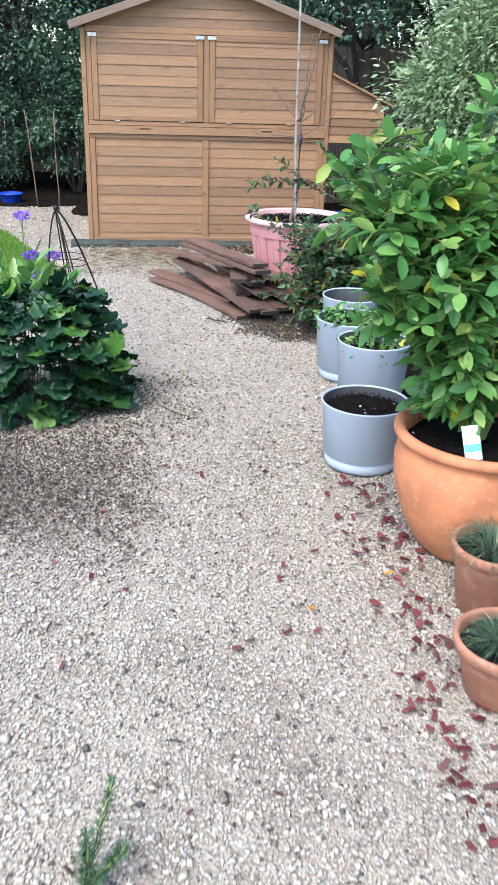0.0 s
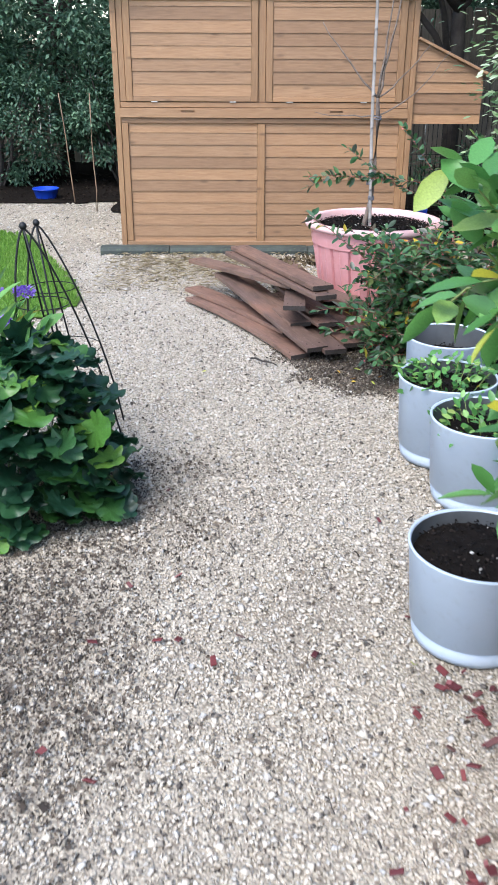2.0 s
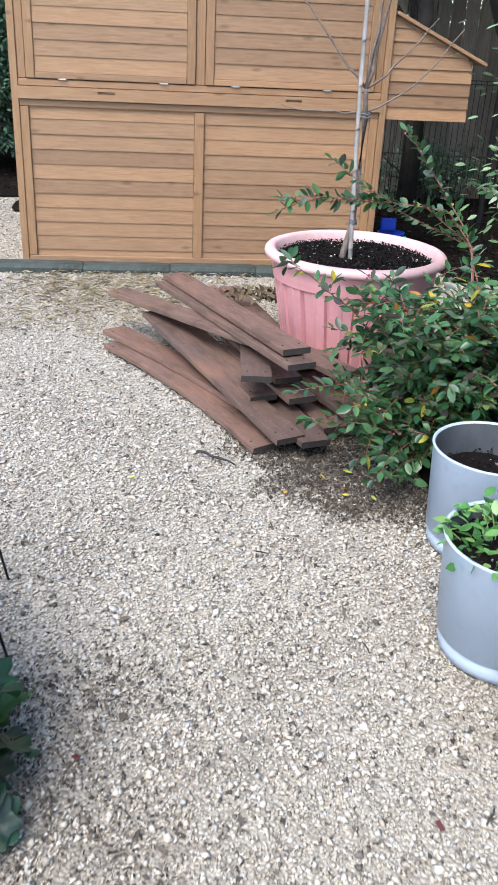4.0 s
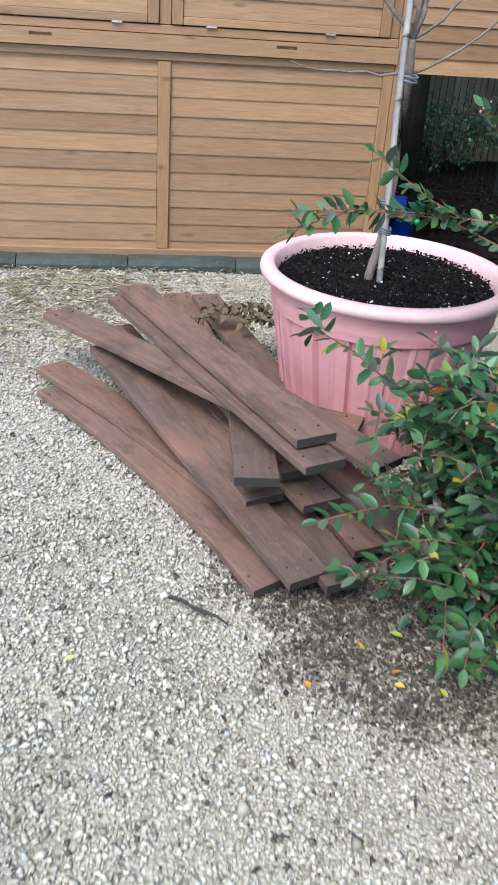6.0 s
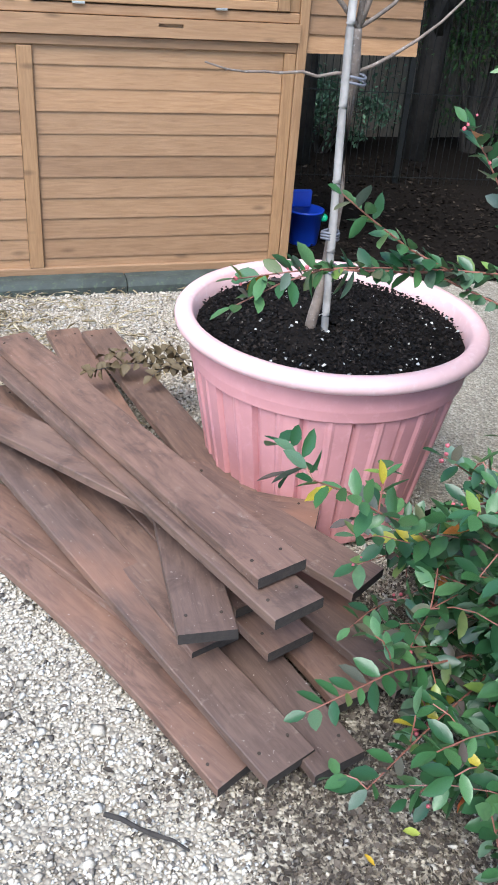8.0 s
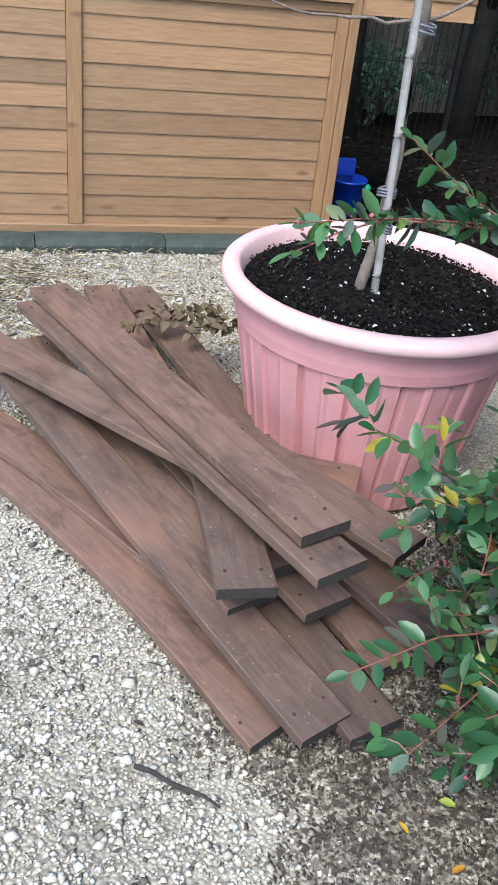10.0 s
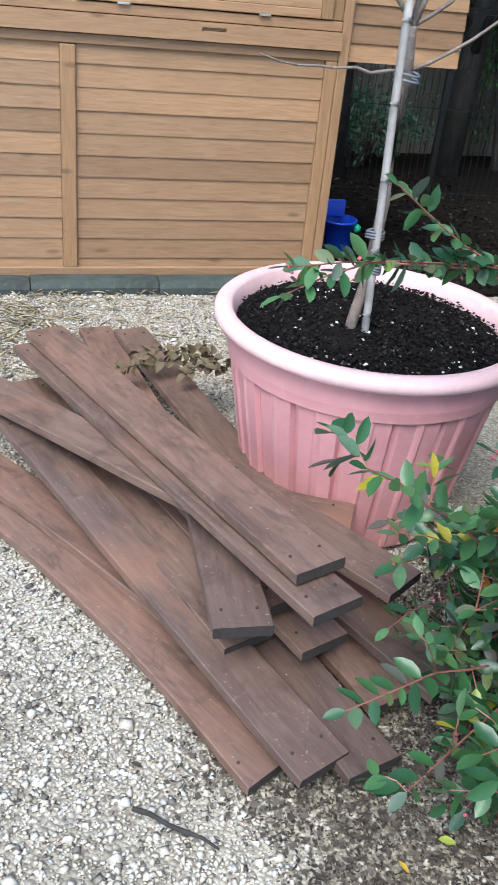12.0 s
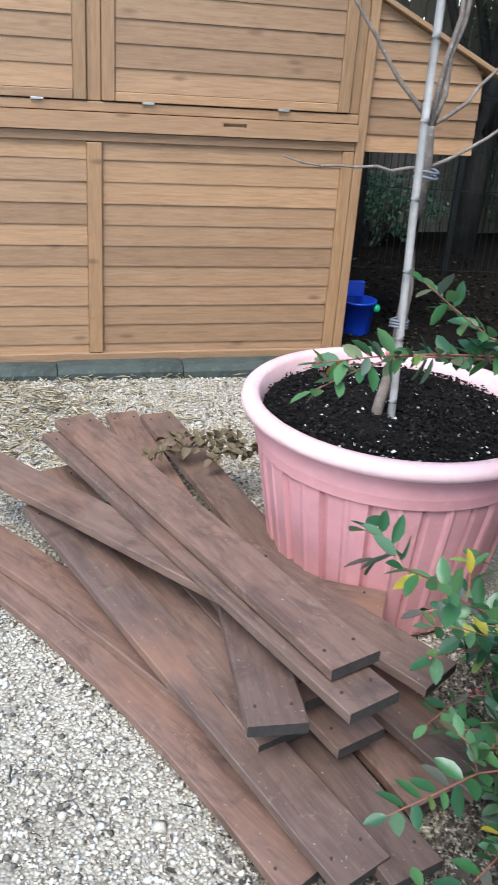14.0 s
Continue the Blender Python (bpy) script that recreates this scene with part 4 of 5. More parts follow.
def build_bay():
    bay = thing("bay_shrub", (1.80, -6.32, 0.45), "bushy green bay shrub growing in the terracotta pot", "shrub")
    stems = bmesh.new()
    pos, dirs = [], []
    for k in range(58):
        a = 2.4 * k + rng.normal(0, 0.3)
        reach = rng.uniform(0.10, 0.50)
        top = (reach * math.cos(a) - 0.02, reach * math.sin(a) + 0.05, rng.uniform(0.55, 1.40) - 0.45 * reach)
        if k >= 28:
            top = (rng.uniform(-0.61, -0.24), rng.uniform(-0.30, 0.03), rng.uniform(0.50, 1.10))
        main = bend((0.03 * math.cos(a), 0.03 * math.sin(a), 0.0), top, 0.10, 8, 0.010)
        tube(stems, main, [0.009 - 0.0009 * i for i in range(8)], 6)
        p, d = twig_leaves(main, 0.020, 0.3)
        pos, dirs = pos + p, dirs + d
        for j in range(9):
            q = main[rng.integers(1, 8)]
            b = rng.uniform(0, 6.28)
            ln = rng.uniform(0.08, 0.20)
            tip = q + Vector((ln * math.cos(b), ln * math.sin(b), rng.uniform(-0.04, 0.18)))
            tw = bend(q, tip, 0.02, 5, 0.004)
            tube(stems, tw, [0.003, 0.0028, 0.0025, 0.002, 0.0016], 5)
            p, d = twig_leaves(tw, 0.019, 0.15)
            pos, dirs = pos + p, dirs + d
    part("branchwork", stems, stem_green, bay)["kind"] = "stuff"
    sizes = rng.uniform(0.06, 0.108, len(pos))
    split_leaves(bay, pos, dirs, sizes, leaf_shape(0.47, 0.24, 0.12, 1.05), bay_leaf_mat, bay_bulk_mat, lambda p: p[0] + 0.8 * p[1], 300)


build_bay()


def arch(a, c, e, n=10):
    a, c, e = Vector(a), Vector(c), Vector(e)
    return [a * (1 - t) ** 2 + c * 2 * t * (1 - t) + e * t * t for t in [i / (n - 1) for i in range(n)]]


def build_red_shrub():
    sh = thing("shrub", (2.08, -2.93, 0.0), "glossy dark green shrub with reddish arching stems and pink buds", "shrub")
    stems = bmesh.new()
    buds = bmesh.new()
    pos, dirs, shoots = [], [], []
    pot = Vector((-0.36, 1.005, 0))

    def root():
        return (rng.normal(0, 0.07), rng.normal(0, 0.07), 0.0)
    while len(shoots) < 105:
        a = rng.uniform(0, 6.28)
        r = rng.uniform(0.2, 0.64)
        tip = Vector((r * math.cos(a), r * math.sin(a) * 0.8, rng.uniform(0.05, 0.74) * (1.15 - 0.8 * r)))
        if (tip.xy - pot.xy).length > 0.60:
            shoots.append(bend(root(), tip, rng.uniform(0.06, 0.2), 8, 0.008))
    for q in range(115):
        tip = (rng.uniform(-0.56, -0.10), rng.uniform(-0.46, 0.04), rng.uniform(0.06, 0.74))
        shoots.append(bend(root(), tip, rng.uniform(0.08, 0.2), 8, 0.008))
    for tip in ((-0.83, -0.15, 0.33), (-0.85, -0.09, 0.82), (-0.54, 0.02, 0.76), (-0.75, -0.28, 0.25), (-0.60, -0.12, 0.72)):
        shoots.append(bend(root(), tip, 0.12, 9, 0.006))
    low_count = len(shoots)
    # long shoots that reach out beside and in front of the planter
    for pts in (((0.02, 0.2, 0.45), (0.0, 0.35, 0.80), (-0.10, 0.42, 0.935), (-0.22, 0.425, 0.955), (-0.36, 0.43, 0.968), (-0.48, 0.43, 0.978), (-0.60, 0.425, 0.985), (-0.72, 0.41, 0.988), (-0.85, 0.39, 0.985)),
                ((0.0, 0.35, 0.80), (-0.20, 0.425, 0.95), (-0.36, 0.43, 0.97), (-0.46, 0.425, 1.02), (-0.55, 0.42, 1.08), (-0.64, 0.41, 1.145)),
                ((0.0, 0.35, 0.80), (-0.40, 0.43, 0.965), (-0.66, 0.42, 0.985), (-0.76, 0.40, 0.965), (-0.86, 0.38, 0.93)),
                ((0.08, 0.25, 0.5), (0.0, 0.45, 0.85), (-0.07, 0.52, 0.96), (-0.13, 0.56, 1.05), (-0.18, 0.565, 1.11), (-0.23, 0.57, 1.18), (-0.29, 0.577, 1.25)),
                ((0.25, 0.3, 0.6), (0.30, 0.5, 0.95), (0.25, 0.55, 1.05), (0.20, 0.55, 1.14), (0.14, 0.55, 1.2)),
                ((0.25, 0.3, 0.6), (0.25, 0.5, 0.85), (0.18, 0.55, 0.98), (0.10, 0.56, 1.02)),
                ((0.3, 0.2, 0.5), (0.3, 0.4, 0.8), (0.24, 0.45, 0.92), (0.15, 0.46, 0.98))):
        shoots.append([Vector(p) for p in ((0.0, 0.0, 0.0), *pts)])
    for i, main in enumerate(shoots):
        k = len(main)
        tube(stems, main, [0.0042 - 0.0028 * j / (k - 1) for j in range(k)], 5)
        p, d = twig_leaves(main, 0.0185 if i < low_count else 0.0125, 0.40 if i < low_count else 0.52)
        pos, dirs = pos + p, dirs + d
        for j in range(4 if i < low_count else 0):
            q = main[rng.integers(3, k)]
            t2 = q + Vector((rng.normal(0, 0.08), rng.normal(0, 0.08), rng.uniform(-0.02, 0.10)))
            tw = bend(q, t2, 0.02, 4)
            tube(stems, tw, 0.0016, 4)
            p, d = twig_leaves(tw, 0.018, 0.2)
            pos, dirs = pos + p, dirs + d
        if i % 3 == 0:
            for j in range(7):
                c = main[-1 - j // 3] + Vector(rng.normal(0, 0.012, 3))
                bmesh.ops.create_icosphere(buds, subdivisions=1, radius=rng.uniform(0.003, 0.0055), matrix=Matrix.Translation(c))
    part("branchwork", stems, stem_red, sh, "reddish stems")["kind"] = "stuff"
    part("budwork", buds, berry_mat, sh, "pink flower buds")["kind"] = "stuff"
    sizes = rng.uniform(0.040, 0.068, len(pos))
    split_leaves(sh, pos, dirs, sizes, leaf_shape(0.48, 0.22, 0.10, 1.0), shrub_leaf_mat, shrub_bulk_mat, lambda p: p[0] + 0.15 * p[1] - 0.3 * p[2], 290)
    turned = np.array([(-0.36, -0.03, 0.60)]) + rng.uniform(-1, 1, (16, 3)) * (0.09, 0.08, 0.08)
    leaf_objects("leaf", mesh_from(*leaf_shape(0.5, 0.22, 0.1), "leaf", yellow_leaf_mat, True), sh, turned, rng.normal(0, 1, (16, 3)) + (-0.6, -0.5, 0), rng.uniform(0.045, 0.065, 16))


build_red_shrub()


def build_sapling():
    t = thing("sapling", (1.675, -1.935, 0.555), "bare young tree tied to a bamboo cane in the pink planter", "tree")
    bm = bmesh.new()
    tube(bm, [(-0.03, 0.004, -0.06), (-0.018, 0.004, 0.06), (0.010, 0.012, 0.18), (0.026, 0.02, 0.4), (0.030, 0.02, 0.70), (0.018, 0.01, 0.83)], [0.019, 0.017, 0.016, 0.0155, 0.015, 0.010], 10)
    part("trunk", bm, bark, t, "smooth grey-brown trunk", True)
    k = (0.018, 0.01, 0.83)
    for tip, r, sag in (((0.09, 0.0, 1.50), 0.0085, 0.0), ((0.155, 0.02, 1.53), 0.0095, -0.02), ((0.33, 0.02, 1.14), 0.006, -0.02), ((0.45, 0.0, 1.10), 0.0055, -0.06), ((-0.345, 0.02, 1.26), 0.007, -0.02), ((-0.385, -0.05, 0.75), 0.005, -0.015)):
        start = k if r > 0.0056 and tip[2] > 1 and tip[0] != 0.45 else (0.026, 0.015, 0.725)
        b = bmesh.new()
        pts = bend(start, tip, sag, 9, 0.004)
        tube(b, pts, [r * (1 - 0.075 * i) for i in range(9)], 7)
        for j in (3, 5, 7):
            bmesh.ops.create_icosphere(b, subdivisions=1, radius=r * 0.8, matrix=Matrix.Translation(pts[j]))
        part("branch", b, bark, t, "", True)
    c = thing("bamboo_cane", (1.690, -1.962, 0.54), "tall pale bamboo cane beside the sapling", "cane")
    b = bmesh.new()
    pts, rad = [], []
    for i in range(12):
        z = -0.1 + i * 0.19
        lean = -0.022 * min(z, 0.75) / 0.75
        for dz, r in ((0, 0.0115), (0.008, 0.0135), (0.016, 0.0115)):
            pts.append((lean - 0.004 * i * 0.6, 0.0, z + dz))
            rad.append(r - 0.0002 * i)
    tube(b, pts, rad, 10)
    part("culm", b, cane, c, "", True)
    for at, r in (((1.690, -1.943, 1.262), 0.031), ((1.676, -1.945, 0.86), 0.024), ((1.684, -1.958, 0.765), 0.018)):
        tie = thing("plant_tie", at, "grey rubber tie round trunk and cane", "tie", "ties on the sapling")
        for z in (0.0, 0.014) if r > 0.03 else (0.0, 0.008, 0.016):
            b = bmesh.new()
            pts = [(r * math.cos(a), (r - 0.002) * math.sin(a), z + 0.003 * math.sin(2 * a)) for a in [2 * math.pi * i / 16 for i in range(17)]]
            tube(b, pts, 0.0038, 6)
            part("band", b, tie_mat, tie, "", True)


build_sapling()


def build_heuchera():
    h = thing("lobed_plant", (-0.19, -4.72, 0.0), "mound of large dark green lobed leaves", "plant")
    stalks = bmesh.new()
    pos, dirs, ups, sizes = [], [], [], []
    for k in range(300):
        a = rng.uniform(-2.7, 0.7) if k % 4 else rng.uniform(0, 6.28)
        u = rng.random() ** 0.42
        z = rng.uniform(0.04, 0.66) if u > 0.62 else rng.uniform(0.50, 0.68)
        shrink = 1.0 - 0.30 * (z / 0.7) ** 2
        rx, ry = 0.52 * u * shrink, 0.38 * u * shrink
        p = Vector((rx * math.cos(a), ry * math.sin(a), max(z, 0.03)))
        out = Vector((math.cos(a), math.sin(a), 0))
        if k % 7 == 0:
            tube(stalks, bend((p.x * 0.6, p.y * 0.6, 0.0), p, 0.03, 4), 0.0026, 4)
        pos.append(tuple(p))
        dirs.append(tuple(out * rng.uniform(0.5, 1.0) + Vector((0, 0, rng.uniform(-0.5, 0.25))) + Vector(rng.normal(0, 0.3, 3))))
        ups.append(tuple(out * (0.2 + 0.9 * u) + Vector((0, 0, 0.8)) + Vector(rng.normal(0, 0.25, 3))))
        sizes.append(rng.uniform(0.10, 0.175))
    part("stalkwork", stalks, stalk_dark, h)["kind"] = "stuff"
    meshes = [mesh_from(*lobed_leaf(n), "leaf", heuch_mat, True) for n in (5, 7, 9)]
    for m in range(3):
        a2, z2 = rng.uniform(0, 6.28, 110), rng.uniform(0.05, 0.66, 110)
        rr = rng.uniform(0.55, 0.9, 110) * (1 - 0.3 * (z2 / 0.7) ** 2)
        p2 = np.column_stack([0.50 * rr * np.cos(a2), 0.37 * rr * np.sin(a2), z2])
        out2 = np.column_stack([np.cos(a2), np.sin(a2), rng.uniform(-0.6, 0.2, 110)])
        up2 = np.column_stack([np.cos(a2), np.sin(a2), np.full(110, 0.7)]) + rng.normal(0, 0.2, (110, 3))
        stuff("inner_leaves", scatter("inner_leaves", lobed_leaf((5, 7, 9)[m]), p2, out2, rng.uniform(0.09, 0.15, 110), heuch_bulk, up2, True), h)
        leaf_objects("leaf", meshes[m], h, pos[m::3], dirs[m::3], sizes[m::3], 0.2, np.array(ups[m::3]))


build_heuchera()


def build_statice():
    s = thing("purple_flowers", (-0.30, -4.60, 0.0), "purple statice flowers with pale green leaves among the wire obelisks", "flower")
    stems, spots = bmesh.new(), []
    for x, y, z in ((0.05, 0.35, 0.965), (0.09, 0.32, 0.745), (0.21, 0.37, 0.735), (0.16, 0.16, 0.665), (-0.12, 0.20, 0.84), (-0.22, 0.05, 0.80)):
        tube(stems, bend((x * 0.5, y * 0.5, 0.0), (x, y, z - 0.03), 0.02, 6, 0.006), 0.003, 5)
        spots.append((x, y, z))
        for j in range(5):
            tip = (x + rng.normal(0, 0.025), y + rng.normal(0, 0.025), z)
            tube(stems, bend((x, y, z - 0.12), tip, 0, 3), 0.0016, 4)
    part("branchwork", stems, stem_green, s)["kind"] = "stuff"
    for x, y, z in spots:
        n = 170
        p = rng.normal(0, 1, (n, 3))
        p /= np.linalg.norm(p, axis=1, keepdims=True)
        p[:, 2] = p[:, 2] * 0.6 + 0.3
        q = p * (0.045, 0.045, 0.032) * rng.uniform(0.5, 1, (n, 1)) + (x, y, z)
        head = new("flower_head", scatter("flower_head", small_leaf(0.7), q, p + rng.normal(0, 0.4, (n, 3)), rng.uniform(0.012, 0.022, n), purple_mat))
        head.parent = s
        head["label"] = "purple flower head"
    n = 130
    a, r = rng.uniform(0, 6.28, n), 0.25 * np.sqrt(rng.random(n))
    pos = np.column_stack([r * np.cos(a) * 1.2 + 0.05, r * np.sin(a) + 0.02, rng.uniform(0.44, 0.76, n)])
    d = np.column_stack([np.cos(a) * 0.5, np.sin(a) * 0.5, rng.uniform(0.3, 1.2, n)])
    leaf_objects("leaf", mesh_from(*leaf_shape(0.45, 0.2, 0.2), "leaf", bay_leaf_mat, True), s, pos, d, rng.uniform(0.09, 0.16, n))


build_statice()


def build_obelisk(at, top, r, turn, lean):
    """at: the middle between the feet; lean: how far the tip stands off that middle."""
    o = thing("wire_obelisk", at, "black wire garden obelisk with bowed legs, leaning", "obelisk", "wire obelisks")

    def spot(t, a):
        rr = r * math.sin(math.pi / 2 * t) ** 0.7
        return (rr * math.cos(a) + lean[0] * (1 - t), rr * math.sin(a) + lean[1] * (1 - t), top * (1 - t))
    for k in range(4):
        a = turn + k * math.pi / 2
        b = bmesh.new()
        tube(b, [spot((i / 13) ** 1.5, a) for i in range(14)], 0.0045, 6)
        part("leg", b, black_iron, o, "", True)
    for t in (0.30, 0.60, 0.84):
        b = bmesh.new()
        tube(b, [spot(t, 2 * math.pi * i / 24) for i in range(25)], 0.0025, 5)
        part("hoop", b, black_iron, o, "", True)
    b = bmesh.new()
    bmesh.ops.create_uvsphere(b, u_segments=12, v_segments=8, radius=0.016, matrix=Matrix.Translation((lean[0], lean[1], top + 0.006)))
    part("finial", b, black_iron, o, "", True)


build_obelisk((0.12, -4.32, 0), 1.02, 0.19, 0.35, (-0.17, 0.02))
build_obelisk((0.05, -3.88, 0), 0.95, 0.19, 0.1, (-0.15, 0.03))
build_obelisk((-0.50, -4.60, 0), 0.95, 0.19, 0.6, (-0.12, 0.0))


def build_rosemary():
    r = thing("herb_sprig", (0.355, -7.93, 0.0), "small upright sprig of rosemary with tiny blue flowers", "herb")
    stems = bmesh.new()
    pos, dirs = [], []
    for tip in ((0.065, 0.14, 0.20), (0.01, 0.03, 0.16), (0.10, 0.02, 0.12)):
        path = bend((0, 0, 0), tip, 0.0, 6, 0.004)
        tube(stems, path, 0.0025, 5)
        for i in range(220):
            t = rng.random()
            p = Vector((0, 0, 0)).lerp(Vector(tip), t)
            pos.append(tuple(p))
            dirs.append(tuple(Vector(tip).normalized() * 0.8 + Vector(rng.normal(0, 0.8, 3))))
    part("branchwork", stems, stem_green, r)["kind"] = "stuff"
    stuff("needles", scatter("needles", small_leaf(0.14), pos, dirs, rng.uniform(0.018, 0.034, len(pos)), rosemary_mat), r)


build_rosemary()


# ---- litter on the ground ----
def build_litter():
    chips = []
    for k in range(5):
        bm = box((-0.22 - 0.05 * k, -0.5, -0.07), (0.2, 0.5, 0.07), 0.03)
        for v in bm.verts:
            v.co += Vector((0.10 * noise.noise((v.co.x * 3, v.co.y * 3, k)), 0.22 * noise.noise((v.co.x * 4, k, 2)), 0.05 * noise.noise((k, v.co.y * 3, 5))))
        mesh = bpy.data.meshes.new("wood_chip")
        bm.to_mesh(mesh)
        bm.free()
        mesh.materials.append(litter_mat)
        chips.append(mesh)
    ye = mesh_from(*leaf_shape(0.55, 0.4, -0.2), "fallen_leaf", yellow_leaf_mat, True)

    def drop(mesh, x, y, s, label, name="fallen_leaf"):
        ob = new(name, mesh)
        ob.matrix_basis = pose(x, y, 0.007 + rng.uniform(0, 0.006), rng.normal(0, 18), rng.normal(0, 18), rng.uniform(0, 360)) @ Matrix.Diagonal((s, s, s, 1))
        tagged(ob, label, *(("leaf", "fallen leaves") if name == "fallen_leaf" else ("wood chip", "red wood chips")))
    for k in range(170):
        y = rng.uniform(-7.9, -5.75)
        x = 1.445 + 0.02 * (y + 7.5) + rng.normal(0, 0.085)
        drop(chips[k % 5], x, y, rng.uniform(0.014, 0.044), "dark red dyed wood chip on the gravel", "wood_chip")
    for k in range(34):
        drop(chips[k % 5], rng.uniform(0.1, 1.5), rng.uniform(-8.2, -4.5), rng.uniform(0.018, 0.036), "dark red dyed wood chip on the gravel", "wood_chip")
    for x, y, s in ((1.39, -6.62, 0.05), (1.33, -5.72, 0.05), (1.095, -6.83, 0.035), (1.46, -3.30, 0.035), (1.50, -3.18, 0.04), (1.38, -3.22, 0.03), (1.58, -3.30, 0.03), (1.2, -3.32, 0.03), (1.55, -3.4, 0.03), (0.6, -3.2, 0.03), (1.45, -3.36, 0.03)):
        drop(ye, x, y, s, "yellow and orange fallen leaf on the gravel")
    tw = bmesh.new()
    tube(tw, bend((0.88, -2.98, 0.014), (1.03, -3.10, 0.012), 0.004, 6, 0.004), [0.006, 0.006, 0.005, 0.006, 0.004, 0.003], 6)
    tagged(part("twig", tw, dark_bark, None, "", True), "dark broken twig lying on the gravel", "twig", "twigs on the gravel")
    for k in range(60):
        x, y, a, s = rng.uniform(0.0, 1.5), rng.uniform(-8.0, -1.0), rng.uniform(0, 6.28), rng.uniform(0.02, 0.06)
        tw = bmesh.new()
        tube(tw, bend((x, y, 0.010), (x + s * math.cos(a), y + s * math.sin(a), 0.012), 0.004, 4, 0.002), rng.uniform(0.0012, 0.003), 5)
        tagged(part("twig", tw, dark_bark), "thin dark twig on the gravel", "twig", "twigs on the gravel")
    d = thing("withered_sprig", (1.33, -1.30, 0.155), "withered brown leafy sprig lying on the planks", "sprig")
    b = bmesh.new()
    pos, dirs = [], []
    for tip in ((-0.18, 0.05, 0.05), (-0.25, -0.03, 0.03), (0.14, -0.10, 0.06), (0.0, 0.05, 0.06), (-0.05, -0.16, 0.06)):
        pth = bend((0.12, -0.08, 0.03), tip, 0.03, 6, 0.006)
        tube(b, pth, 0.0022, 5)
        p, q = twig_leaves(pth, 0.016, 0.2)
        pos, dirs = pos + p + p, dirs + q + [tuple(-np.array(e) + rng.normal(0, 0.4, 3)) for e in q]
    part("branchwork", b, dark_bark, d)["kind"] = "stuff"
    leaf_objects("leaf", mesh_from(*leaf_shape(0.75, 0.5, 0.3), "leaf", dead_leaf_mat, True), d, np.array(pos), np.array(dirs), rng.uniform(0.026, 0.05, len(pos)))


build_litter()


# ---- behind the coop: tubs, canes, fences ----
def build_tub(at, r, h, label, handle=False):
    t = thing("plastic_tub", at, label, "tub")
    part("tub_body", lathe([(0.01, 0.004), (r * 0.78, 0.0), (r * 0.8, 0.006), (r * 0.97, h - 0.012), (r * 1.03, h - 0.012), (r * 1.03, h), (r * 0.95, h), (r * 0.75, 0.015), (0.01, 0.014)], 40), blue_plastic, t, "", True)
    if handle:
        b = bmesh.new()
        bmesh.ops.create_uvsphere(b, u_segments=14, v_segments=9, radius=0.024, matrix=Matrix.Translation((r * 0.95, -r * 0.4, h * 0.78)))
        part("cap", b, green_plastic, t, "small green cap", True)
        part("back_flap", box((-r * 0.8, r * 0.2, h), (r * 0.4, r * 0.45, h + 0.10), 0.01), blue_plastic, t)


build_tub((2.56, 0.47, 0.012), 0.105, 0.20, "bright blue plastic feeder standing beside the coop", True)
build_tub((-1.50, 2.88, 0.012), 0.155, 0.115, "low bright blue plastic bowl on the earth")
for x, y, z, lx in ((-1.10, 2.57, 1.20, -0.10), (-0.77, 2.05, 1.22, 0.0)):
    b = bmesh.new()
    tube(b, bend((0, 0, -0.02), (lx, 0.02, z), 0.0, 6, 0.006), [0.008, 0.008, 0.007, 0.007, 0.006, 0.006], 7)
    o = part("garden_cane", b, dry_cane, None, "", True)
    o.location = (x, y, 0)
    tagged(o, "thin brown cane stuck upright in the earth", "cane", "garden canes")


def build_mesh_fence(name, a, b, h):
    a, b = Vector(a), Vector(b)
    ln = (b - a).length
    ob = thing(name, a, "black wire mesh panel fence behind the coop", "fence")
    ob.rotation_euler = (0, 0, math.atan2((b - a).y, (b - a).x))
    bm = bmesh.new()
    x = 0.0
    while x < ln:
        tube(bm, [(x, 0, 0), (x, 0, h)], 0.003, 4)
        x += 0.05
    stuff("wire_mesh", mesh_of(bm, black_iron), ob)
    for z in (0.06, h * 0.5, h - 0.03, h):
        r = bmesh.new()
        tube(r, [(0, 0, z), (ln, 0, z)], 0.004, 5)
        part("rail", r, black_iron, ob)
    x = 0.0
    while x <= ln + 0.01:
        part("post", box((x - 0.02, 0.01, -0.05), (x + 0.02, 0.05, h + 0.05)), black_iron, ob)
        x += ln / 2


def mesh_of(bm, mat):
    me = bpy.data.meshes.new("wires")
    bm.to_mesh(me)
    bm.free()
    me.materials.append(mat)
    return me


build_mesh_fence("mesh_fence", (2.28, 1.9, 0), (5.2, 1.5, 0), 1.28)


def build_board_fence(name, x0, x1, y, h):
    f = thing(name, (x0, y, 0), "weathered grey-brown timber paling fence", "fence")
    n = int((x1 - x0) / 0.15)
    me = None
    for i in range(n):
        if me is None:
            o = part("paling", box((0, 0, 0), (0.138, 0.018, h)), fence_wood, f)
            me = o.data
        else:
            o = new("paling", me)
            o.parent = f
        o.location = (i * 0.15, rng.uniform(-0.004, 0.004), rng.uniform(-0.02, 0.02))
    for z in (0.35, h - 0.3):
        part("fence_rail", box((0, 0.024, z), (x1 - x0, 0.06, z + 0.08)), fence_wood, f)


build_board_fence("paling_fence", -6.0, 8.0, 6.4, 1.75)
build_board_fence("paling_fence", 2.5, 5.6, 3.25, 2.1)


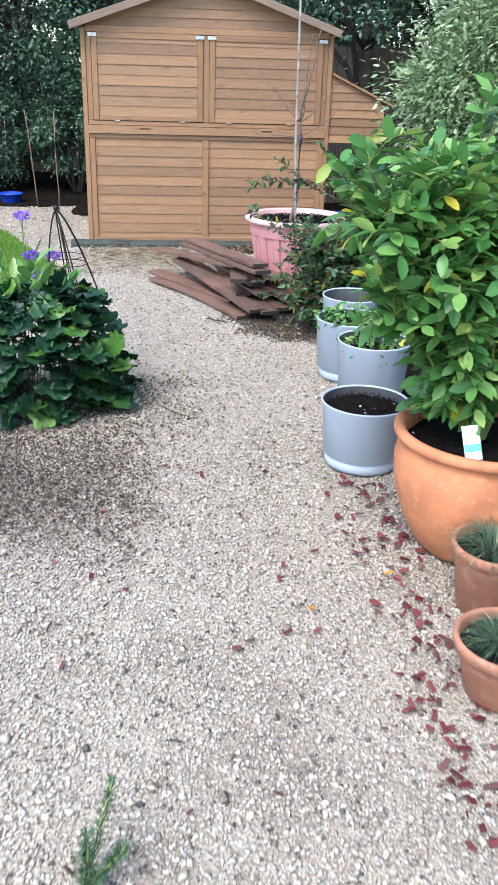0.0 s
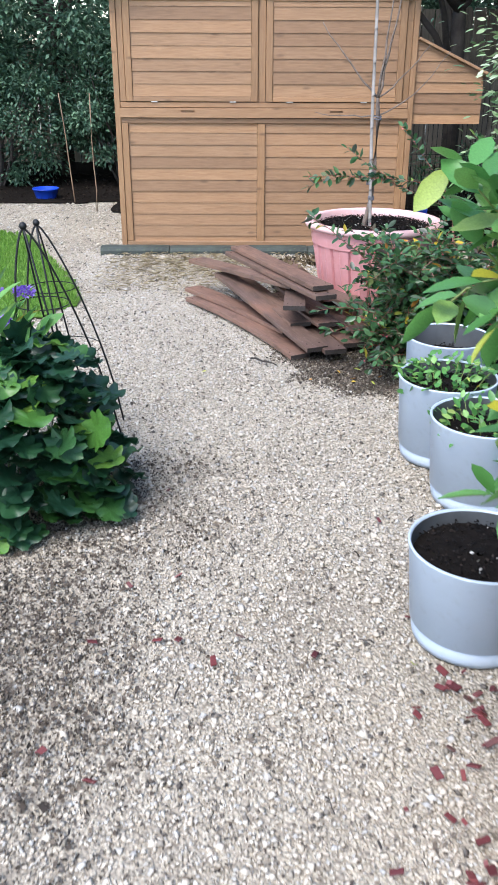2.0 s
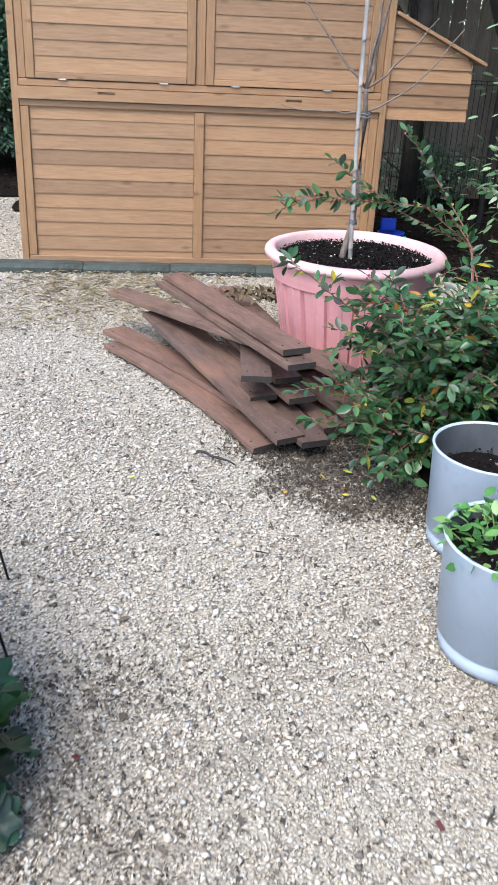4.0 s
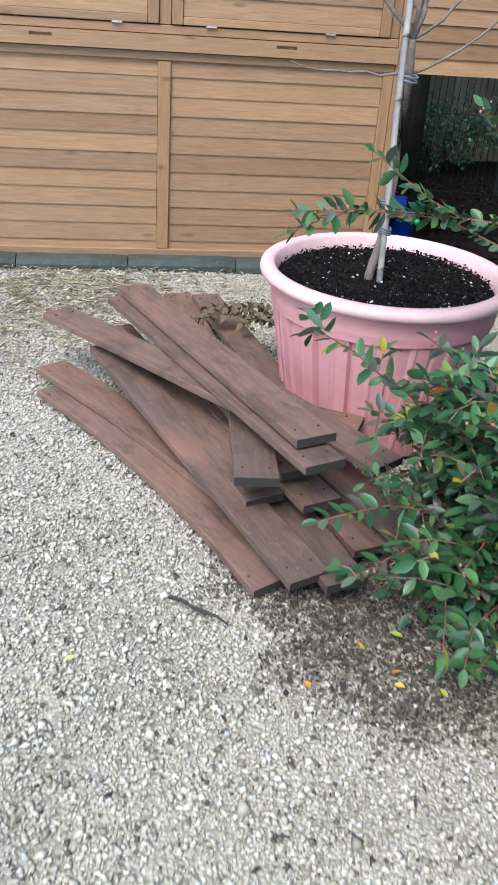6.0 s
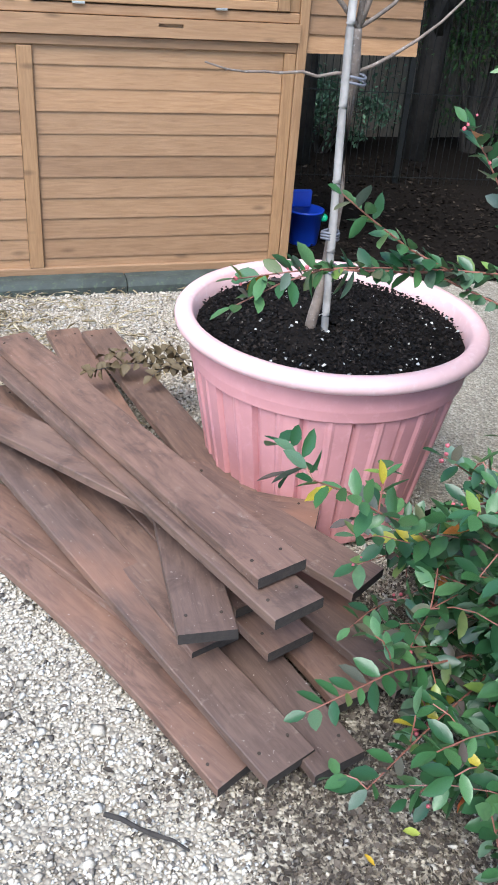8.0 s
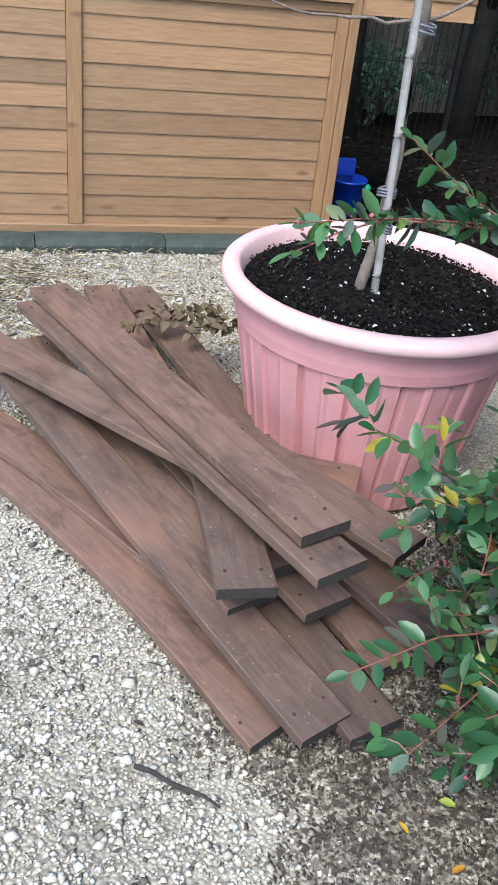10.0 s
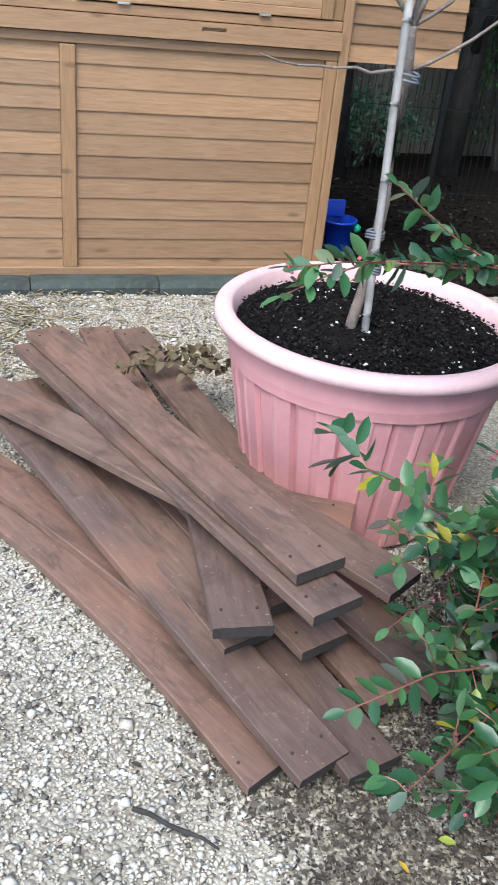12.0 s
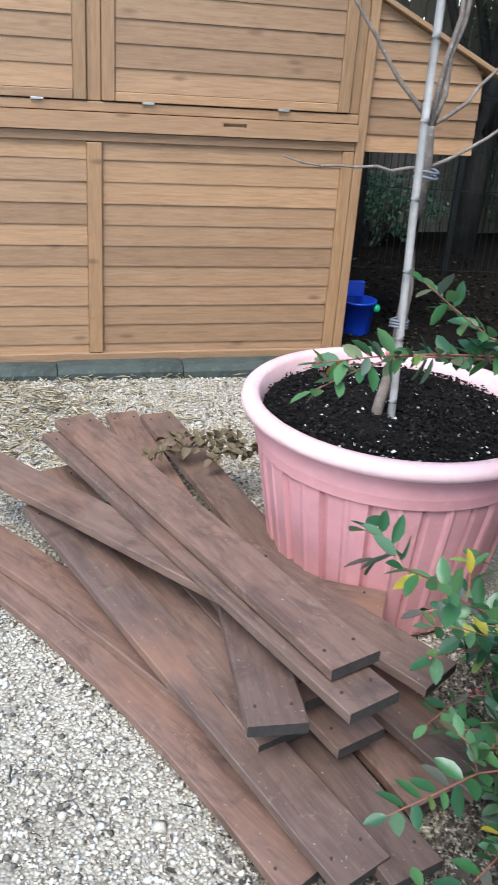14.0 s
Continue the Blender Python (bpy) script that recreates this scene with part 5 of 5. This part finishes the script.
def build_side_fence():
    f = thing("paling_fence", (5.6, -9, 0), "weathered grey-brown timber paling fence", "fence")
    o = part("paling", box((0, 0, 0), (0.018, 0.138, 1.75)), fence_wood, f)
    for i in range(1, 102):
        q = new("paling", o.data)
        q.parent = f
        q.location = (rng.uniform(-0.004, 0.004), i * 0.15, rng.uniform(-0.02, 0.02))
    for z in (0.35, 1.45):
        part("fence_rail", box((0.024, 0, z), (0.06, 15.3, z + 0.08)), fence_wood, f)


build_side_fence()


# ---- trees and hedge ----
def crown_leaves(n, centre, radii, clumps, size, shell=0.55):
    c = rng.normal(0, 1, (clumps, 3))
    c /= np.linalg.norm(c, axis=1, keepdims=True)
    c = c * rng.uniform(shell, 1.0, (clumps, 1)) * radii + centre
    k = rng.integers(0, clumps, n)
    rad = rng.uniform(0.10, 0.30, clumps) * max(radii)
    off = rng.normal(0, 1, (n, 3)) * (rad[k] * 0.55)[:, None] * (1, 1, 0.7)
    pos = c[k] + off
    d = off + rng.normal(0, 0.12, (n, 3)) + (0, 0, -0.03)
    return pos, d, rng.uniform(0.7, 1.3, n) * size


def build_tree(at, h, spread, n, size, label, mat=None, low=0.35, lean=0.0):
    t = thing("tree", at, label, "tree", "dark trees behind the coop")
    b = bmesh.new()
    tube(b, [(0, 0, -0.05), (0.02 + lean * 0.3, 0.02, h * 0.3), (lean, 0.05, h * 0.75)], [0.11, 0.085, 0.04], 10)
    for k in range(7):
        a = k * 0.9 + rng.normal(0, 0.2)
        z0 = h * rng.uniform(0.18, 0.55)
        tube(b, bend((lean * z0 / h, 0, z0), (lean + spread * 0.8 * math.cos(a), spread * 0.8 * math.sin(a), h * rng.uniform(0.5, 0.9)), 0.15, 6, 0.03), [0.045, 0.04, 0.033, 0.026, 0.018, 0.01], 6)
    part("trunk", b, dark_bark, t, "", True)
    p, d, s = crown_leaves(n, np.array([lean, 0, h * (0.5 + low / 2)]), np.array([spread, spread, h * (0.5 - low / 2)]), 46, size)
    p[:, 2] = np.maximum(p[:, 2], 0.06)
    stuff("crown", scatter("crown", small_leaf(0.5), p, d, s, mat or tree_mat, None), t, "dense dark green foliage")


for x, y, h, sp, low, lean in ((-3.0, 4.6, 4.2, 1.5, 0.18, 0.3), (-1.6, 5.0, 4.6, 1.6, 0.22, -0.2), (-0.2, 4.6, 4.4, 1.5, 0.2, 0.2), (1.3, 5.0, 5.0, 1.6, 0.25, 0.0), (2.7, 4.6, 5.0, 1.5, 0.30, 0.2), (4.25, 2.45, 4.8, 1.8, 0.45, 0.15), (3.2, 2.35, 4.6, 1.8, 0.45, -0.1), (-4.6, 3.6, 4.4, 1.5, 0.15, 0.0), (-5.4, 1.2, 4.2, 1.4, 0.1, 0.0)):
    build_tree((x, y, 0), h, sp, 15000, 0.075, "dark evergreen tree with dense small leaves", low=low, lean=lean)


for x, y in ((-7, 8), (-4.5, 8.4), (-2, 8.0), (0.4, 8.6), (2.8, 8.0), (5.2, 8.4), (7.8, 7.5), (7.6, 4.5), (7.4, 1.5), (7.6, -1.5), (7.4, -4.5), (-8, 5)):
    build_tree((x, y, 0), 6.6, 2.0, 9000, 0.15, "tall dark tree beyond the fence", low=0.1)


def build_bush(name, at, radii, n, size, mat, label, category, clumps=60):
    t = thing(name, at, label, category)
    b = bmesh.new()
    for k in range(9):
        a = k * 0.7
        tube(b, bend((0.05 * math.cos(a), 0.05 * math.sin(a), 0), (radii[0] * 0.7 * math.cos(a), radii[1] * 0.7 * math.sin(a), radii[2] * rng.uniform(0.8, 1.7)), 0.1, 6, 0.02), [0.022, 0.02, 0.016, 0.012, 0.008, 0.005], 6)
    part("branchwork", b, dark_bark, t)["kind"] = "stuff"
    p, d, s = crown_leaves(n, np.array([0, 0, radii[2]]), np.array(radii), clumps, size, 0.35)
    p[:, 2] = np.maximum(p[:, 2], 0.04)
    stuff("foliage", scatter("foliage", leaf_shape(0.46) if n > 40000 else small_leaf(0.5), p, d, s, mat, None), t)


build_bush("hedge_shrub", (3.30, -2.6, 0), (0.80, 1.0, 1.55), 60000, 0.052, hedge_mat, "tall pale green hedge shrub with small silvery leaves", "shrub", 90)
build_bush("bush", (-2.3, 3.9, 0), (1.1, 0.6, 0.9), 14000, 0.06, tree_mat, "low dark green bush on the earth", "bush", 40)
build_bush("bush", (-0.7, 4.0, 0), (0.9, 0.6, 0.9), 12000, 0.06, tree_mat, "low dark green bush on the earth", "bush", 40)
build_bush("bush", (4.9, 2.7, 0), (0.6, 0.3, 1.3), 5000, 0.045, ivy_mat, "ivy-like climber on the wire fence", "climber", 50)
build_bush("bush", (3.5, 2.7, 0), (0.7, 0.35, 0.35), 2500, 0.045, tree_mat, "low green growth behind the wire fence", "bush", 40)
